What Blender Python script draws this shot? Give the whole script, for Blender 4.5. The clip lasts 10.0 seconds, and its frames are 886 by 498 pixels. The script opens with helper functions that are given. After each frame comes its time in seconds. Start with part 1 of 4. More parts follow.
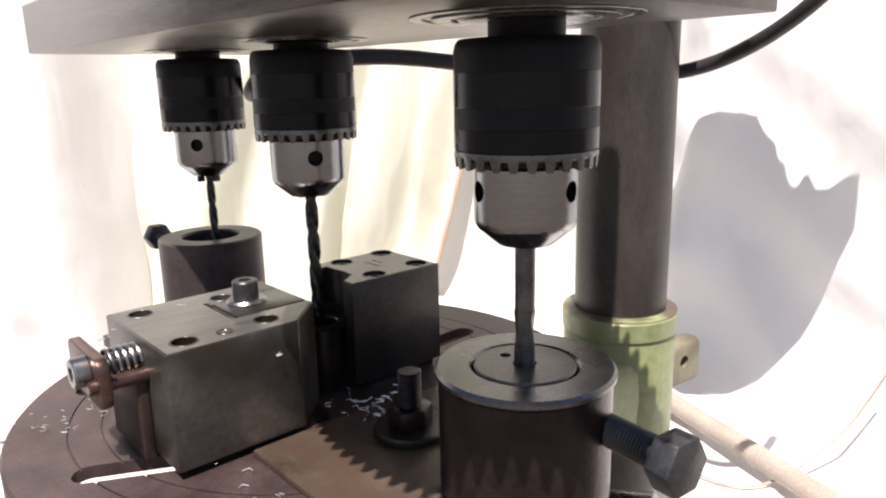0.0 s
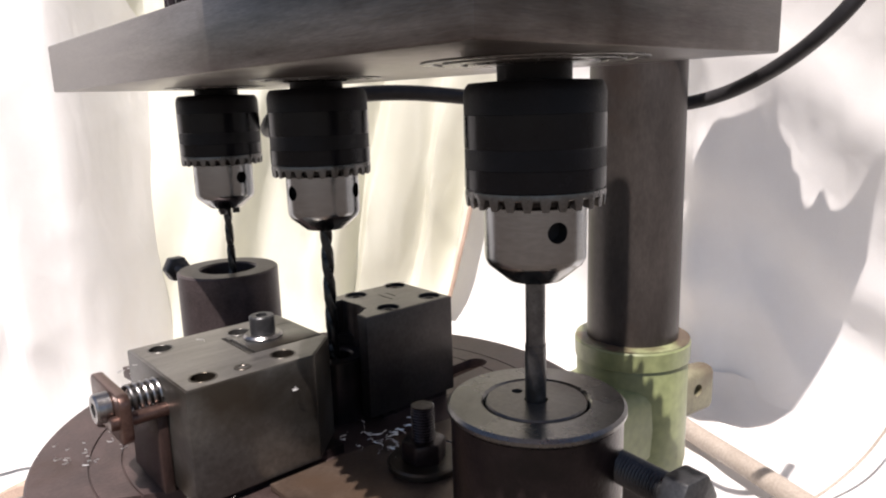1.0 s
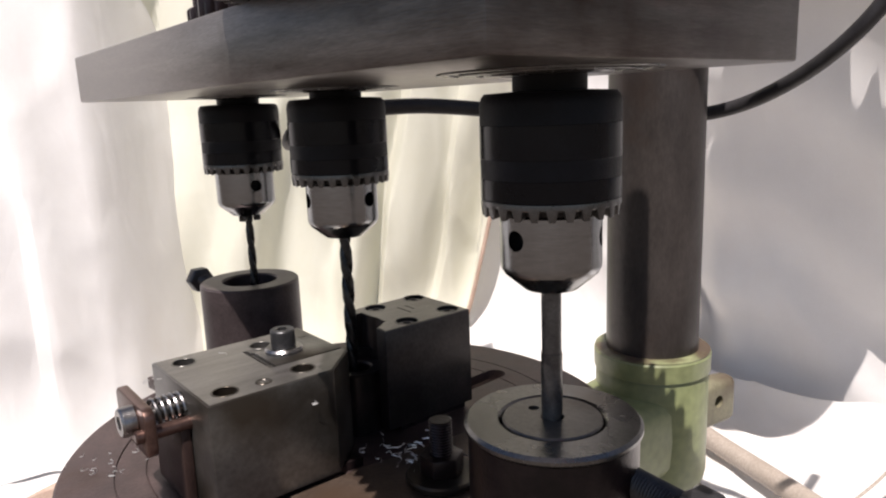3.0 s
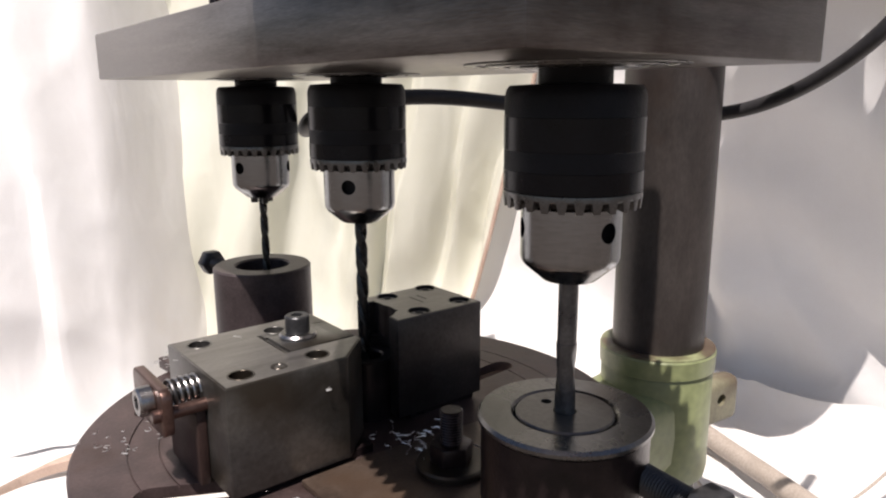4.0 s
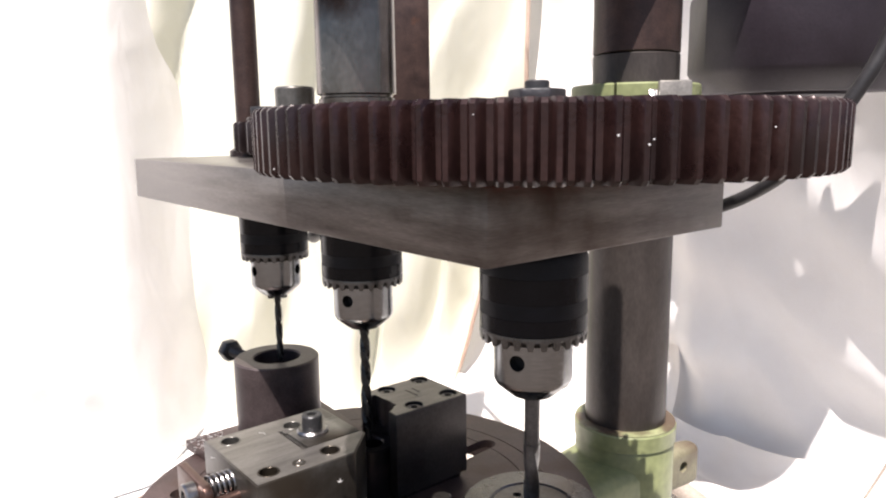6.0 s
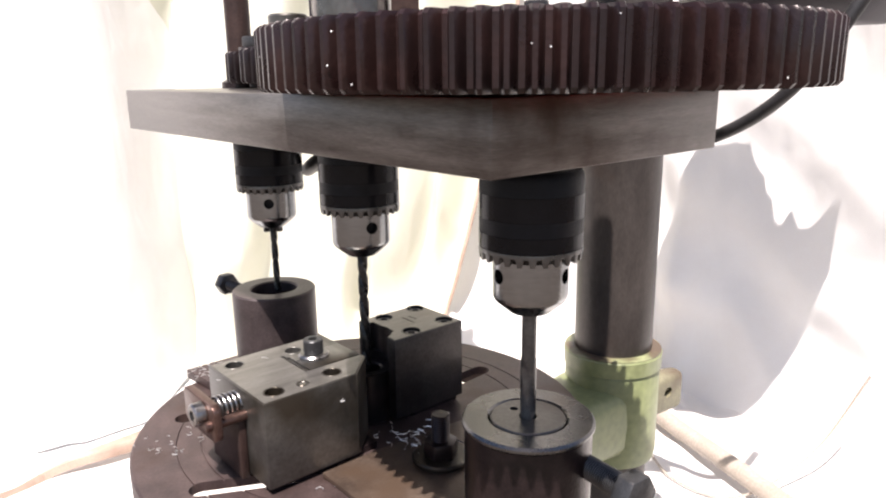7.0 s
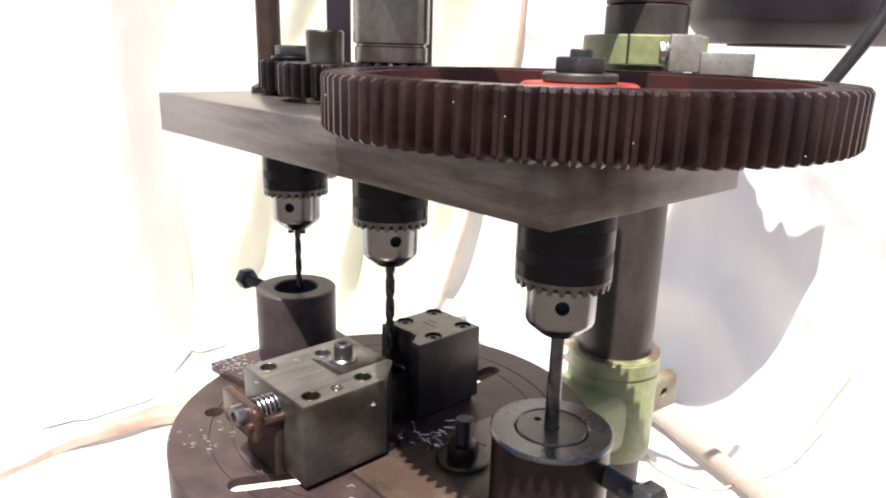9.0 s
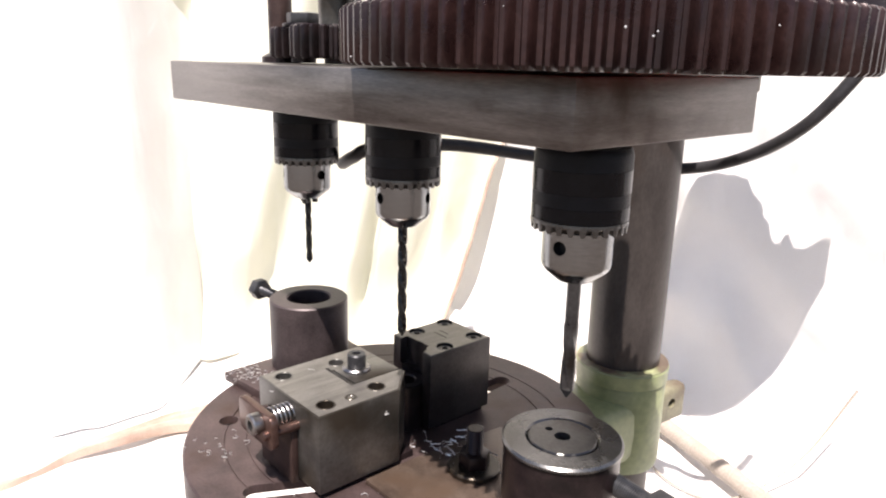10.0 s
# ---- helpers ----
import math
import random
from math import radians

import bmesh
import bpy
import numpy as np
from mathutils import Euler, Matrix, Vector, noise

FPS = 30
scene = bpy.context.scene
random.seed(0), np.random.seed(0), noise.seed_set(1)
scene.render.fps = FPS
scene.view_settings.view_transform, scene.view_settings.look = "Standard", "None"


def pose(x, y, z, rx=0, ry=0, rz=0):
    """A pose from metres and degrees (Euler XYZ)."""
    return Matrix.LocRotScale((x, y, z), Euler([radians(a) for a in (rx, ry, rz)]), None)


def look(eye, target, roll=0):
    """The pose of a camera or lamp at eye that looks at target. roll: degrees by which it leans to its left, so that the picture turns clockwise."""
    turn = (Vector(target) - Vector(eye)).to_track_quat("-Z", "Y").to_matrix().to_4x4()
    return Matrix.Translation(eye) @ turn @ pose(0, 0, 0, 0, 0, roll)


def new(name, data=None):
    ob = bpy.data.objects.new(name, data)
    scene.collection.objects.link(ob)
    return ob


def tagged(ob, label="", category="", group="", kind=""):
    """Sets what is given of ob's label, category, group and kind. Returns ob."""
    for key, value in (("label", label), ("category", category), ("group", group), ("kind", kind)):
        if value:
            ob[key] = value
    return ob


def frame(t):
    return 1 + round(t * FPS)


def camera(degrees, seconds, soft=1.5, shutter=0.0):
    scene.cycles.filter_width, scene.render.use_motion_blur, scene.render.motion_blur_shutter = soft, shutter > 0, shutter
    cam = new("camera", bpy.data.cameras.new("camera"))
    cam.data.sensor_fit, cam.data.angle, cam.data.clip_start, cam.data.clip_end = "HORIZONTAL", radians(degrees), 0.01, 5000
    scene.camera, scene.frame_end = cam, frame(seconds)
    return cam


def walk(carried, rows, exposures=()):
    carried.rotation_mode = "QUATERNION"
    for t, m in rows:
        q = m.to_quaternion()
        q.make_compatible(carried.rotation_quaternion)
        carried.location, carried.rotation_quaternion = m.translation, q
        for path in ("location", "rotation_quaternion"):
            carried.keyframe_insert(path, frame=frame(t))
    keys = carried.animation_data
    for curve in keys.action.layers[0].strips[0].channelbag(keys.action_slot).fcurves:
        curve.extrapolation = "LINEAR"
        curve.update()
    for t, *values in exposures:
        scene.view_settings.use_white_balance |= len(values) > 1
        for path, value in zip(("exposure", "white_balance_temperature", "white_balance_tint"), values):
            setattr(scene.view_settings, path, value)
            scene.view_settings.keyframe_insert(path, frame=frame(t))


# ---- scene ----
cam = camera(64.35, 10.0, 2.1)
EXPO = 1.12
PATH = [
    (0, (0.2843, -0.1660, 0.1635), (0.0668, 0.0285, 0.0937), -1.26),
    (0.25, (0.2839, -0.1671, 0.1641), (0.0669, 0.0290, 0.0973), -1.22),
    (0.5, (0.2841, -0.1680, 0.1652), (0.0641, 0.0252, 0.0997), -1.25),
    (0.75, (0.2857, -0.1685, 0.1679), (0.0642, 0.0233, 0.1034), -1.51),
    (1, (0.2883, -0.1685, 0.1707), (0.0656, 0.0231, 0.1100), -1.80),
    (1.25, (0.2925, -0.1676, 0.1721), (0.0678, 0.0227, 0.1149), -2.02),
    (1.5, (0.2959, -0.1669, 0.1732), (0.0709, 0.0233, 0.1167), -2.10),
    (1.75, (0.2957, -0.1678, 0.1745), (0.0699, 0.0218, 0.1191), -1.74),
    (2, (0.2944, -0.1685, 0.1756), (0.0675, 0.0200, 0.1210), -1.53),
    (2.25, (0.2936, -0.1670, 0.1760), (0.0667, 0.0221, 0.1232), -2.34),
    (2.5, (0.2928, -0.1661, 0.1762), (0.0643, 0.0201, 0.1204), -2.97),
    (2.7, (0.2921, -0.1668, 0.1764), (0.0635, 0.0189, 0.1191), -2.79),
    (3.8, (0.2883, -0.1733, 0.1774), (0.0596, 0.0098, 0.1128), -0.66),
    (4, (0.2887, -0.1752, 0.1788), (0.0605, 0.0087, 0.1149), -0.32),
    (4.25, (0.2924, -0.1804, 0.1841), (0.0642, 0.0045, 0.1229), -0.00),
    (4.5, (0.3001, -0.1866, 0.1936), (0.0715, -0.0016, 0.1344), 0.06),
    (4.65, (0.3068, -0.1890, 0.2008), (0.0776, -0.0032, 0.1464), -0.13),
    (4.85, (0.3176, -0.1914, 0.2122), (0.0879, -0.0059, 0.1593), -0.57),
    (5, (0.3250, -0.1933, 0.2204), (0.0953, -0.0079, 0.1669), -0.82),
    (5.2, (0.3302, -0.1960, 0.2295), (0.1006, -0.0103, 0.1766), -0.69),
    (6.3, (0.3350, -0.2155, 0.2329), (0.1070, -0.0268, 0.1840), -0.72),
    (6.5, (0.3307, -0.2184, 0.2236), (0.1043, -0.0285, 0.1719), -0.51),
    (6.8, (0.3344, -0.2200, 0.2225), (0.1100, -0.0310, 0.1605), -0.72),
    (7, (0.3375, -0.2214, 0.2237), (0.1167, -0.0313, 0.1523), -0.81),
    (7.25, (0.3406, -0.2248, 0.2273), (0.1233, -0.0336, 0.1483), -0.63),
    (7.5, (0.3423, -0.2286, 0.2315), (0.1270, -0.0380, 0.1458), -0.35),
    (7.75, (0.3411, -0.2319, 0.2338), (0.1272, -0.0406, 0.1459), -0.10),
    (8, (0.3382, -0.2354, 0.2362), (0.1255, -0.0435, 0.1473), 0.19),
    (8.25, (0.3339, -0.2401, 0.2407), (0.1227, -0.0465, 0.1521), 0.59),
    (8.5, (0.3301, -0.2449, 0.2454), (0.1181, -0.0512, 0.1587), 0.99),
    (8.75, (0.3294, -0.2489, 0.2491), (0.1169, -0.0544, 0.1652), 1.26),
    (9, (0.3302, -0.2520, 0.2515), (0.1173, -0.0573, 0.1691), 1.47),
    (9.25, (0.3320, -0.2533, 0.2514), (0.1187, -0.0584, 0.1707), 1.67),
    (9.5, (0.3337, -0.2545, 0.2510), (0.1201, -0.0598, 0.1708), 1.78),
    (9.75, (0.3334, -0.2571, 0.2525), (0.1198, -0.0617, 0.1740), 1.69),
    (10, (0.3325, -0.2600, 0.2545), (0.1173, -0.0662, 0.1762), 1.53),
]
walk(cam, [(t, look(e, g, r)) for t, e, g, r in PATH],
     exposures=[(t, EXPO + e, 6500, 16) for t, e in ((0, -0.24), (0.9, -0.48), (1.5, -0.70), (2.5, -0.75), (4, -0.74), (4.5, -0.67), (5.1, -0.36), (6.5, -0.06), (7.5, 0.04), (10, -0.02))])

# ---- world and sun ----
SUN_UP = Vector((0.29, -0.40, 1.0)).normalized()
world = bpy.data.worlds.new("sky")
scene.world = world
world.use_nodes = True
wn = world.node_tree
sky = wn.nodes.new("ShaderNodeTexSky")
sky.sky_type, sky.sun_disc = "NISHITA", False
sky.sun_elevation = math.asin(SUN_UP.z)
sky.sun_rotation = math.atan2(SUN_UP.x, SUN_UP.y)
wn.links.new(sky.outputs[0], wn.nodes["Background"].inputs[0])
wn.nodes["Background"].inputs[1].default_value = 0.06
sun = new("sun", bpy.data.lights.new("sun", "SUN"))
sun.data.energy, sun.data.angle, sun.data.color = 5.0, radians(0.5), (1.0, 0.95, 0.88)
sun.matrix_world = look(SUN_UP * 3, (0, 0, 0))


# ---- materials ----
def material(name, dark, light, rough, metal=0.0, scale=60.0, bump=0.15, fine=900.0, stain=None, stain_at=0.6,
             stretch=(1, 1, 1), through_light=0.0):
    """A surface with two scales of variation, optional stains and fine relief."""
    m = bpy.data.materials.new(name)
    m.use_nodes = True
    n, l = m.node_tree.nodes, m.node_tree.links
    b = n["Principled BSDF"]
    co = n.new("ShaderNodeTexCoord")
    mp = n.new("ShaderNodeMapping")
    mp.inputs["Scale"].default_value = stretch
    l.new(co.outputs["Object"], mp.inputs[0])
    a = n.new("ShaderNodeTexNoise")
    a.inputs["Scale"].default_value, a.inputs["Detail"].default_value, a.inputs["Roughness"].default_value = scale, 6, 0.65
    f = n.new("ShaderNodeTexNoise")
    f.inputs["Scale"].default_value, f.inputs["Detail"].default_value = fine, 3
    l.new(mp.outputs[0], a.inputs["Vector"])
    l.new(mp.outputs[0], f.inputs["Vector"])
    ramp = n.new("ShaderNodeValToRGB")
    ramp.color_ramp.elements[0].position, ramp.color_ramp.elements[1].position = 0.32, 0.68
    ramp.color_ramp.elements[0].color, ramp.color_ramp.elements[1].color = (*dark, 1), (*light, 1)
    l.new(a.outputs[0], ramp.inputs[0])
    colour = ramp.outputs[0]
    grain = n.new("ShaderNodeMix")
    grain.data_type, grain.blend_type = "RGBA", "OVERLAY"
    grain.inputs["Factor"].default_value = 0.35
    l.new(colour, grain.inputs["A"])
    l.new(f.outputs[0], grain.inputs["B"])
    colour = grain.outputs["Result"]
    if stain:
        s = n.new("ShaderNodeTexNoise")
        s.inputs["Scale"].default_value, s.inputs["Detail"].default_value = scale * 0.45, 8
        shift = n.new("ShaderNodeVectorMath")
        shift.inputs[1].default_value = (3.1, 1.7, 5.3)
        l.new(co.outputs["Object"], shift.inputs[0])
        l.new(shift.outputs[0], s.inputs["Vector"])
        sr = n.new("ShaderNodeValToRGB")
        sr.color_ramp.elements[0].position, sr.color_ramp.elements[1].position = stain_at - 0.06, stain_at + 0.08
        l.new(s.outputs[0], sr.inputs[0])
        mix = n.new("ShaderNodeMix")
        mix.data_type = "RGBA"
        l.new(sr.outputs[0], mix.inputs["Factor"])
        l.new(colour, mix.inputs["A"])
        mix.inputs["B"].default_value = (*stain, 1)
        colour = mix.outputs["Result"]
    l.new(colour, b.inputs["Base Color"])
    rr = n.new("ShaderNodeMapRange")
    rr.inputs["To Min"].default_value, rr.inputs["To Max"].default_value = max(rough - 0.14, 0.05), min(rough + 0.14, 1)
    l.new(a.outputs[0], rr.inputs[0])
    l.new(rr.outputs[0], b.inputs["Roughness"])
    b.inputs["Metallic"].default_value = metal
    bp = n.new("ShaderNodeBump")
    bp.inputs["Strength"].default_value, bp.inputs["Distance"].default_value = bump, 0.0006
    l.new(f.outputs[0], bp.inputs["Height"])
    l.new(bp.outputs[0], b.inputs["Normal"])
    if through_light:
        ridge = n.new("ShaderNodeTexNoise")
        ridge.noise_type = "RIDGED_MULTIFRACTAL"
        ridge.inputs["Scale"].default_value, ridge.inputs["Detail"].default_value = 6.5, 7
        ridge.inputs["Distortion"].default_value = 0.6
        tilted = n.new("ShaderNodeMapping")
        tilted.inputs["Scale"].default_value, tilted.inputs["Rotation"].default_value = (1.0, 1.0, 0.55), (0.5, 0.4, 0.2)
        l.new(co.outputs["Object"], tilted.inputs[0])
        l.new(tilted.outputs[0], ridge.inputs["Vector"])
        big = n.new("ShaderNodeBump")
        big.inputs["Strength"].default_value, big.inputs["Distance"].default_value = 0.42, 0.012
        l.new(ridge.outputs[0], big.inputs["Height"])
        crumple = n.new("ShaderNodeTexVoronoi")
        crumple.feature = "DISTANCE_TO_EDGE"
        crumple.inputs["Scale"].default_value = 17
        warp = n.new("ShaderNodeTexNoise")
        warp.inputs["Scale"].default_value, warp.inputs["Detail"].default_value = 9, 4
        bent = n.new("ShaderNodeVectorMath")
        bent.operation = "MULTIPLY_ADD"
        bent.inputs[1].default_value = (0.16, 0.16, 0.16)
        l.new(tilted.outputs[0], warp.inputs["Vector"])
        l.new(warp.outputs[1], bent.inputs[0])
        l.new(tilted.outputs[0], bent.inputs[2])
        l.new(bent.outputs[0], crumple.inputs["Vector"])
        small = n.new("ShaderNodeBump")
        small.inputs["Strength"].default_value, small.inputs["Distance"].default_value = 0.10, 0.02
        l.new(crumple.outputs[0], small.inputs["Height"])
        l.new(big.outputs[0], small.inputs["Normal"])
        l.new(small.outputs[0], bp.inputs["Normal"])
        tr = n.new("ShaderNodeBsdfTranslucent")
        tr.inputs[0].default_value = (*light, 1)
        ms = n.new("ShaderNodeMixShader")
        ms.inputs[0].default_value = through_light
        l.new(b.outputs[0], ms.inputs[1])
        l.new(tr.outputs[0], ms.inputs[2])
        l.new(ms.outputs[0], n["Material Output"].inputs[0])
    return m


IRON = material("table_iron", (0.05, 0.034, 0.033), (0.105, 0.072, 0.068), 0.46, 0.45, 45, 0.25, 700, (0.055, 0.03, 0.022), 0.6)
DARK_IRON = material("dark_iron", (0.038, 0.029, 0.029), (0.078, 0.060, 0.060), 0.44, 0.45, 45, 0.25, 700, (0.04, 0.024, 0.02), 0.6)
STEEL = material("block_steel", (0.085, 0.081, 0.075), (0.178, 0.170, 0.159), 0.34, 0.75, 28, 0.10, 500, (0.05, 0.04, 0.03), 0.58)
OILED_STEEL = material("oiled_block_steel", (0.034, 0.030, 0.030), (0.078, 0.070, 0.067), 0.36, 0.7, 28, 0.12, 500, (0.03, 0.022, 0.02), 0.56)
# Paler than block_steel, for the block tops and the socket screws.
PALER_STEEL = material("paler_steel", (0.15, 0.14, 0.13), (0.265, 0.25, 0.233), 0.34, 0.7, 34, 0.06, 500, (0.09, 0.07, 0.055), 0.60, (6, 1, 1))
PLATE = material("plate_steel", (0.105, 0.092, 0.085), (0.25, 0.228, 0.213), 0.33, 0.75, 30, 0.16, 600, (0.06, 0.04, 0.032), 0.61, (0.4, 0.4, 4))
BRIGHT = material("bright_steel", (0.255, 0.263, 0.268), (0.335, 0.345, 0.352), 0.20, 1.0, 160, 0.03, 1500, None, 0.6, (1, 1, 12))
TEETH = material("key_ring_steel", (0.10, 0.098, 0.095), (0.17, 0.168, 0.165), 0.3, 0.9, 120, 0.05, 1200)
BLACK = material("black_sleeve", (0.006, 0.006, 0.008), (0.011, 0.011, 0.014), 0.46, 0.0, 90, 0.30, 1500, (0.016, 0.016, 0.02), 0.66)
GLOSS = material("polished_black", (0.005, 0.005, 0.007), (0.009, 0.009, 0.012), 0.22, 0.0, 60, 0.04, 900)
for dark_part, shine in ((BLACK, 0.2), (GLOSS, 0.2)):
    dark_part.node_tree.nodes["Principled BSDF"].inputs["Specular IOR Level"].default_value = shine
CUTTER = material("worn_cutter_steel", (0.085, 0.085, 0.086), (0.17, 0.168, 0.165), 0.32, 0.75, 120, 0.1, 900, (0.05, 0.045, 0.04), 0.58)
DRILL = material("drill_steel", (0.022, 0.022, 0.023), (0.07, 0.07, 0.067), 0.30, 0.8, 120, 0.1, 900)
GEAR = material("gear_iron", (0.018, 0.008, 0.008), (0.040, 0.019, 0.017), 0.30, 0.35, 60, 0.2, 600, (0.018, 0.01, 0.01), 0.55)
COLUMN = material("column_steel", (0.031, 0.026, 0.024), (0.062, 0.052, 0.047), 0.40, 0.3, 35, 0.15, 600, (0.04, 0.026, 0.019), 0.60, (1, 1, 0.4))
GREEN = material("green_enamel", (0.178, 0.202, 0.094), (0.232, 0.256, 0.124), 0.38, 0.0, 22, 0.04, 160, (0.10, 0.075, 0.048), 0.61)
# Brown covers both chipped spots and the rim's shade, painted in together.
CHIPPED_SHADED = material("chipped_shaded_enamel", (0.178, 0.202, 0.094), (0.26, 0.275, 0.15), 0.42, 0.0, 60, 0.2, 300, (0.085, 0.058, 0.038), 0.5)
OLIVE = material("worn_olive_casting", (0.15, 0.14, 0.088), (0.215, 0.20, 0.13), 0.5, 0.0, 40, 0.2, 400, (0.10, 0.075, 0.05), 0.58)
QUILL = material("quill_steel", (0.13, 0.115, 0.105), (0.24, 0.22, 0.205), 0.24, 0.9, 40, 0.06, 500, (0.05, 0.028, 0.02), 0.56, (1, 1, 0.6))
OIL = material("oily_iron", (0.012, 0.008, 0.009), (0.033, 0.022, 0.022), 0.32, 0.45, 70, 0.25, 700, (0.010, 0.008, 0.008), 0.6)
BOLT = material("black_bolt", (0.03, 0.03, 0.032), (0.075, 0.075, 0.078), 0.4, 0.6, 90, 0.25, 900)
ZINC = material("zinc_bolt", (0.24, 0.23, 0.23), (0.38, 0.37, 0.365), 0.3, 1.0, 90, 0.1, 1000, (0.2, 0.15, 0.11), 0.64)
BROWN = material("brown_plate", (0.075, 0.052, 0.04), (0.15, 0.11, 0.085), 0.42, 0.5, 50, 0.2, 600, (0.11, 0.072, 0.05), 0.6)
EARTH = material("dry_earth", (0.07, 0.055, 0.045), (0.13, 0.105, 0.085), 0.9, 0.0, 4, 0.5, 60)
RUST = material("rusty_steel", (0.03, 0.018, 0.016), (0.065, 0.038, 0.032), 0.45, 0.4, 60, 0.3, 700, (0.13, 0.05, 0.022), 0.68)
TUBE_STEEL = material("bare_pale_steel", (0.20, 0.185, 0.165), (0.32, 0.30, 0.27), 0.4, 0.5, 60, 0.15, 600, (0.14, 0.10, 0.07), 0.64)
EDGE = material("turned_steel", (0.13, 0.127, 0.124), (0.2, 0.197, 0.192), 0.27, 0.9, 40, 0.04, 700, (0.10, 0.085, 0.07), 0.64)
RED = material("red_paint", (0.30, 0.026, 0.018), (0.44, 0.045, 0.03), 0.45, 0.0, 50, 0.2, 600, (0.06, 0.016, 0.014), 0.56)
# The gear's red again, with the shade inside the rim put into the colour.
MAROON = material("shaded_red_paint", (0.022, 0.008, 0.008), (0.055, 0.014, 0.012), 0.35, 0.0, 50, 0.2, 600, (0.03, 0.014, 0.013), 0.52)
MOTOR = material("dark_motor_paint", (0.012, 0.008, 0.013), (0.024, 0.017, 0.025), 0.45, 0.0, 20, 0.2, 400)
RUBBER = material("cable_rubber", (0.012, 0.011, 0.012), (0.03, 0.028, 0.03), 0.5, 0.0, 90, 0.15, 900)
HOLE = material("hole_dark", (0.008, 0.007, 0.007), (0.02, 0.017, 0.016), 0.6, 0.3, 100, 0.1, 900)
CLOTH = material("white_cloth", (0.80, 0.77, 0.745), (0.88, 0.865, 0.845), 0.9, 0.0, 5, 0.25, 1400, (0.77, 0.70, 0.61), 0.64, (1, 1, 1), 0.2)
CREAM = material("cream_cloth", (0.72, 0.705, 0.59), (0.81, 0.80, 0.69), 0.9, 0.0, 5, 0.25, 1400, (0.76, 0.68, 0.56), 0.64, (1, 1, 1), 0.3)
TUBE = material("pale_tube_plastic", (0.32, 0.27, 0.225), (0.38, 0.325, 0.275), 0.5, 0.0, 30, 0.1, 400)
HEM = material("tan_cloth_hem", (0.40, 0.28, 0.22), (0.54, 0.41, 0.33), 0.9, 0.0, 20, 0.3, 900)
CHIP = material("chip_metal", (0.6, 0.59, 0.58), (0.85, 0.84, 0.82), 0.3, 0.45, 120, 0.0, 900)
BRASSY = material("worn_pin_steel", (0.10, 0.06, 0.05), (0.19, 0.12, 0.10), 0.35, 0.85, 90, 0.1, 900)


# ---- mesh helpers ----
def smooth_by_angle(bm, limit=32):
    for face in bm.faces:
        face.smooth = True
    for e in bm.edges:
        if len(e.link_faces) == 2 and e.calc_face_angle(0) > radians(limit):
            e.smooth = False


def part(name, bm, mat, parent=None, label="", at=None):
    """Links a bmesh as one mesh object, under a thing or a part where one is given."""
    bm.normal_update()
    smooth_by_angle(bm)
    me = bpy.data.meshes.new(name)
    bm.to_mesh(me)
    bm.free()
    me.materials.append(mat)
    ob = new(name, me)
    if parent:
        ob.parent = parent
    if at:
        ob.location = at
    if label:
        ob["label"] = label
    return ob


def thing(name, label, category, group="", at=(0, 0, 0)):
    ob = new(name)
    ob.empty_display_size = 0.02
    ob.location = at
    return tagged(ob, label, category, group)


def lathe(bm, profile, seg=48, centre=(0, 0), caps=True):
    rings = []
    for r, z in profile:
        rings.append([bm.verts.new((centre[0] + r * math.cos(2 * math.pi * k / seg), centre[1] + r * math.sin(2 * math.pi * k / seg), z))
                      for k in range(seg)])
    for a, b in zip(rings, rings[1:]):
        for k in range(seg):
            bm.faces.new((a[k], a[(k + 1) % seg], b[(k + 1) % seg], b[k]))
    if caps:
        bm.faces.new(rings[0][::-1])
        bm.faces.new(rings[-1])
    else:
        for k in range(seg):
            bm.faces.new((rings[-1][k], rings[-1][(k + 1) % seg], rings[0][(k + 1) % seg], rings[0][k]))
    bmesh.ops.recalc_face_normals(bm, faces=bm.faces)
    return bm


def turned(profile, seg=48, centre=(0, 0)):
    return lathe(bmesh.new(), profile, seg, centre)


def ring(r0, r1, z0, z1, seg=48, centre=(0, 0), edge=0.0008):
    """A closed ring with eased edges."""
    e = edge
    return lathe(bmesh.new(), [(r0, z0 + e), (r0 + e, z0), (r1 - e, z0), (r1, z0 + e), (r1, z1 - e), (r1 - e, z1), (r0 + e, z1), (r0, z1 - e)],
                 seg, centre, False)


def rod(r, z0, z1, seg=32, centre=(0, 0), edge=0.0006):
    e = min(edge, r * 0.4)
    return turned([(r - e, z0), (r, z0 + e), (r, z1 - e), (r - e, z1)], seg, centre)


def along(bm, start, end):
    """Turns a bmesh built along +z from 0 so that it runs from start towards end."""
    q = (Vector(end) - Vector(start)).to_track_quat("Z", "Y")
    bmesh.ops.transform(bm, matrix=Matrix.Translation(start) @ q.to_matrix().to_4x4(), verts=bm.verts)
    return bm


def prism(poly, z0, z1, ease=0.0006, seg=2):
    bm = bmesh.new()
    low = [bm.verts.new((x, y, z0)) for x, y in poly]
    face = bm.faces.new(low)
    out = bmesh.ops.extrude_face_region(bm, geom=[face])
    for v in out["geom"]:
        if isinstance(v, bmesh.types.BMVert):
            v.co.z = z1
    bmesh.ops.recalc_face_normals(bm, faces=bm.faces)
    if ease:
        bmesh.ops.bevel(bm, geom=list(bm.edges), offset=ease, segments=seg, affect="EDGES", profile=0.5)
    return bm


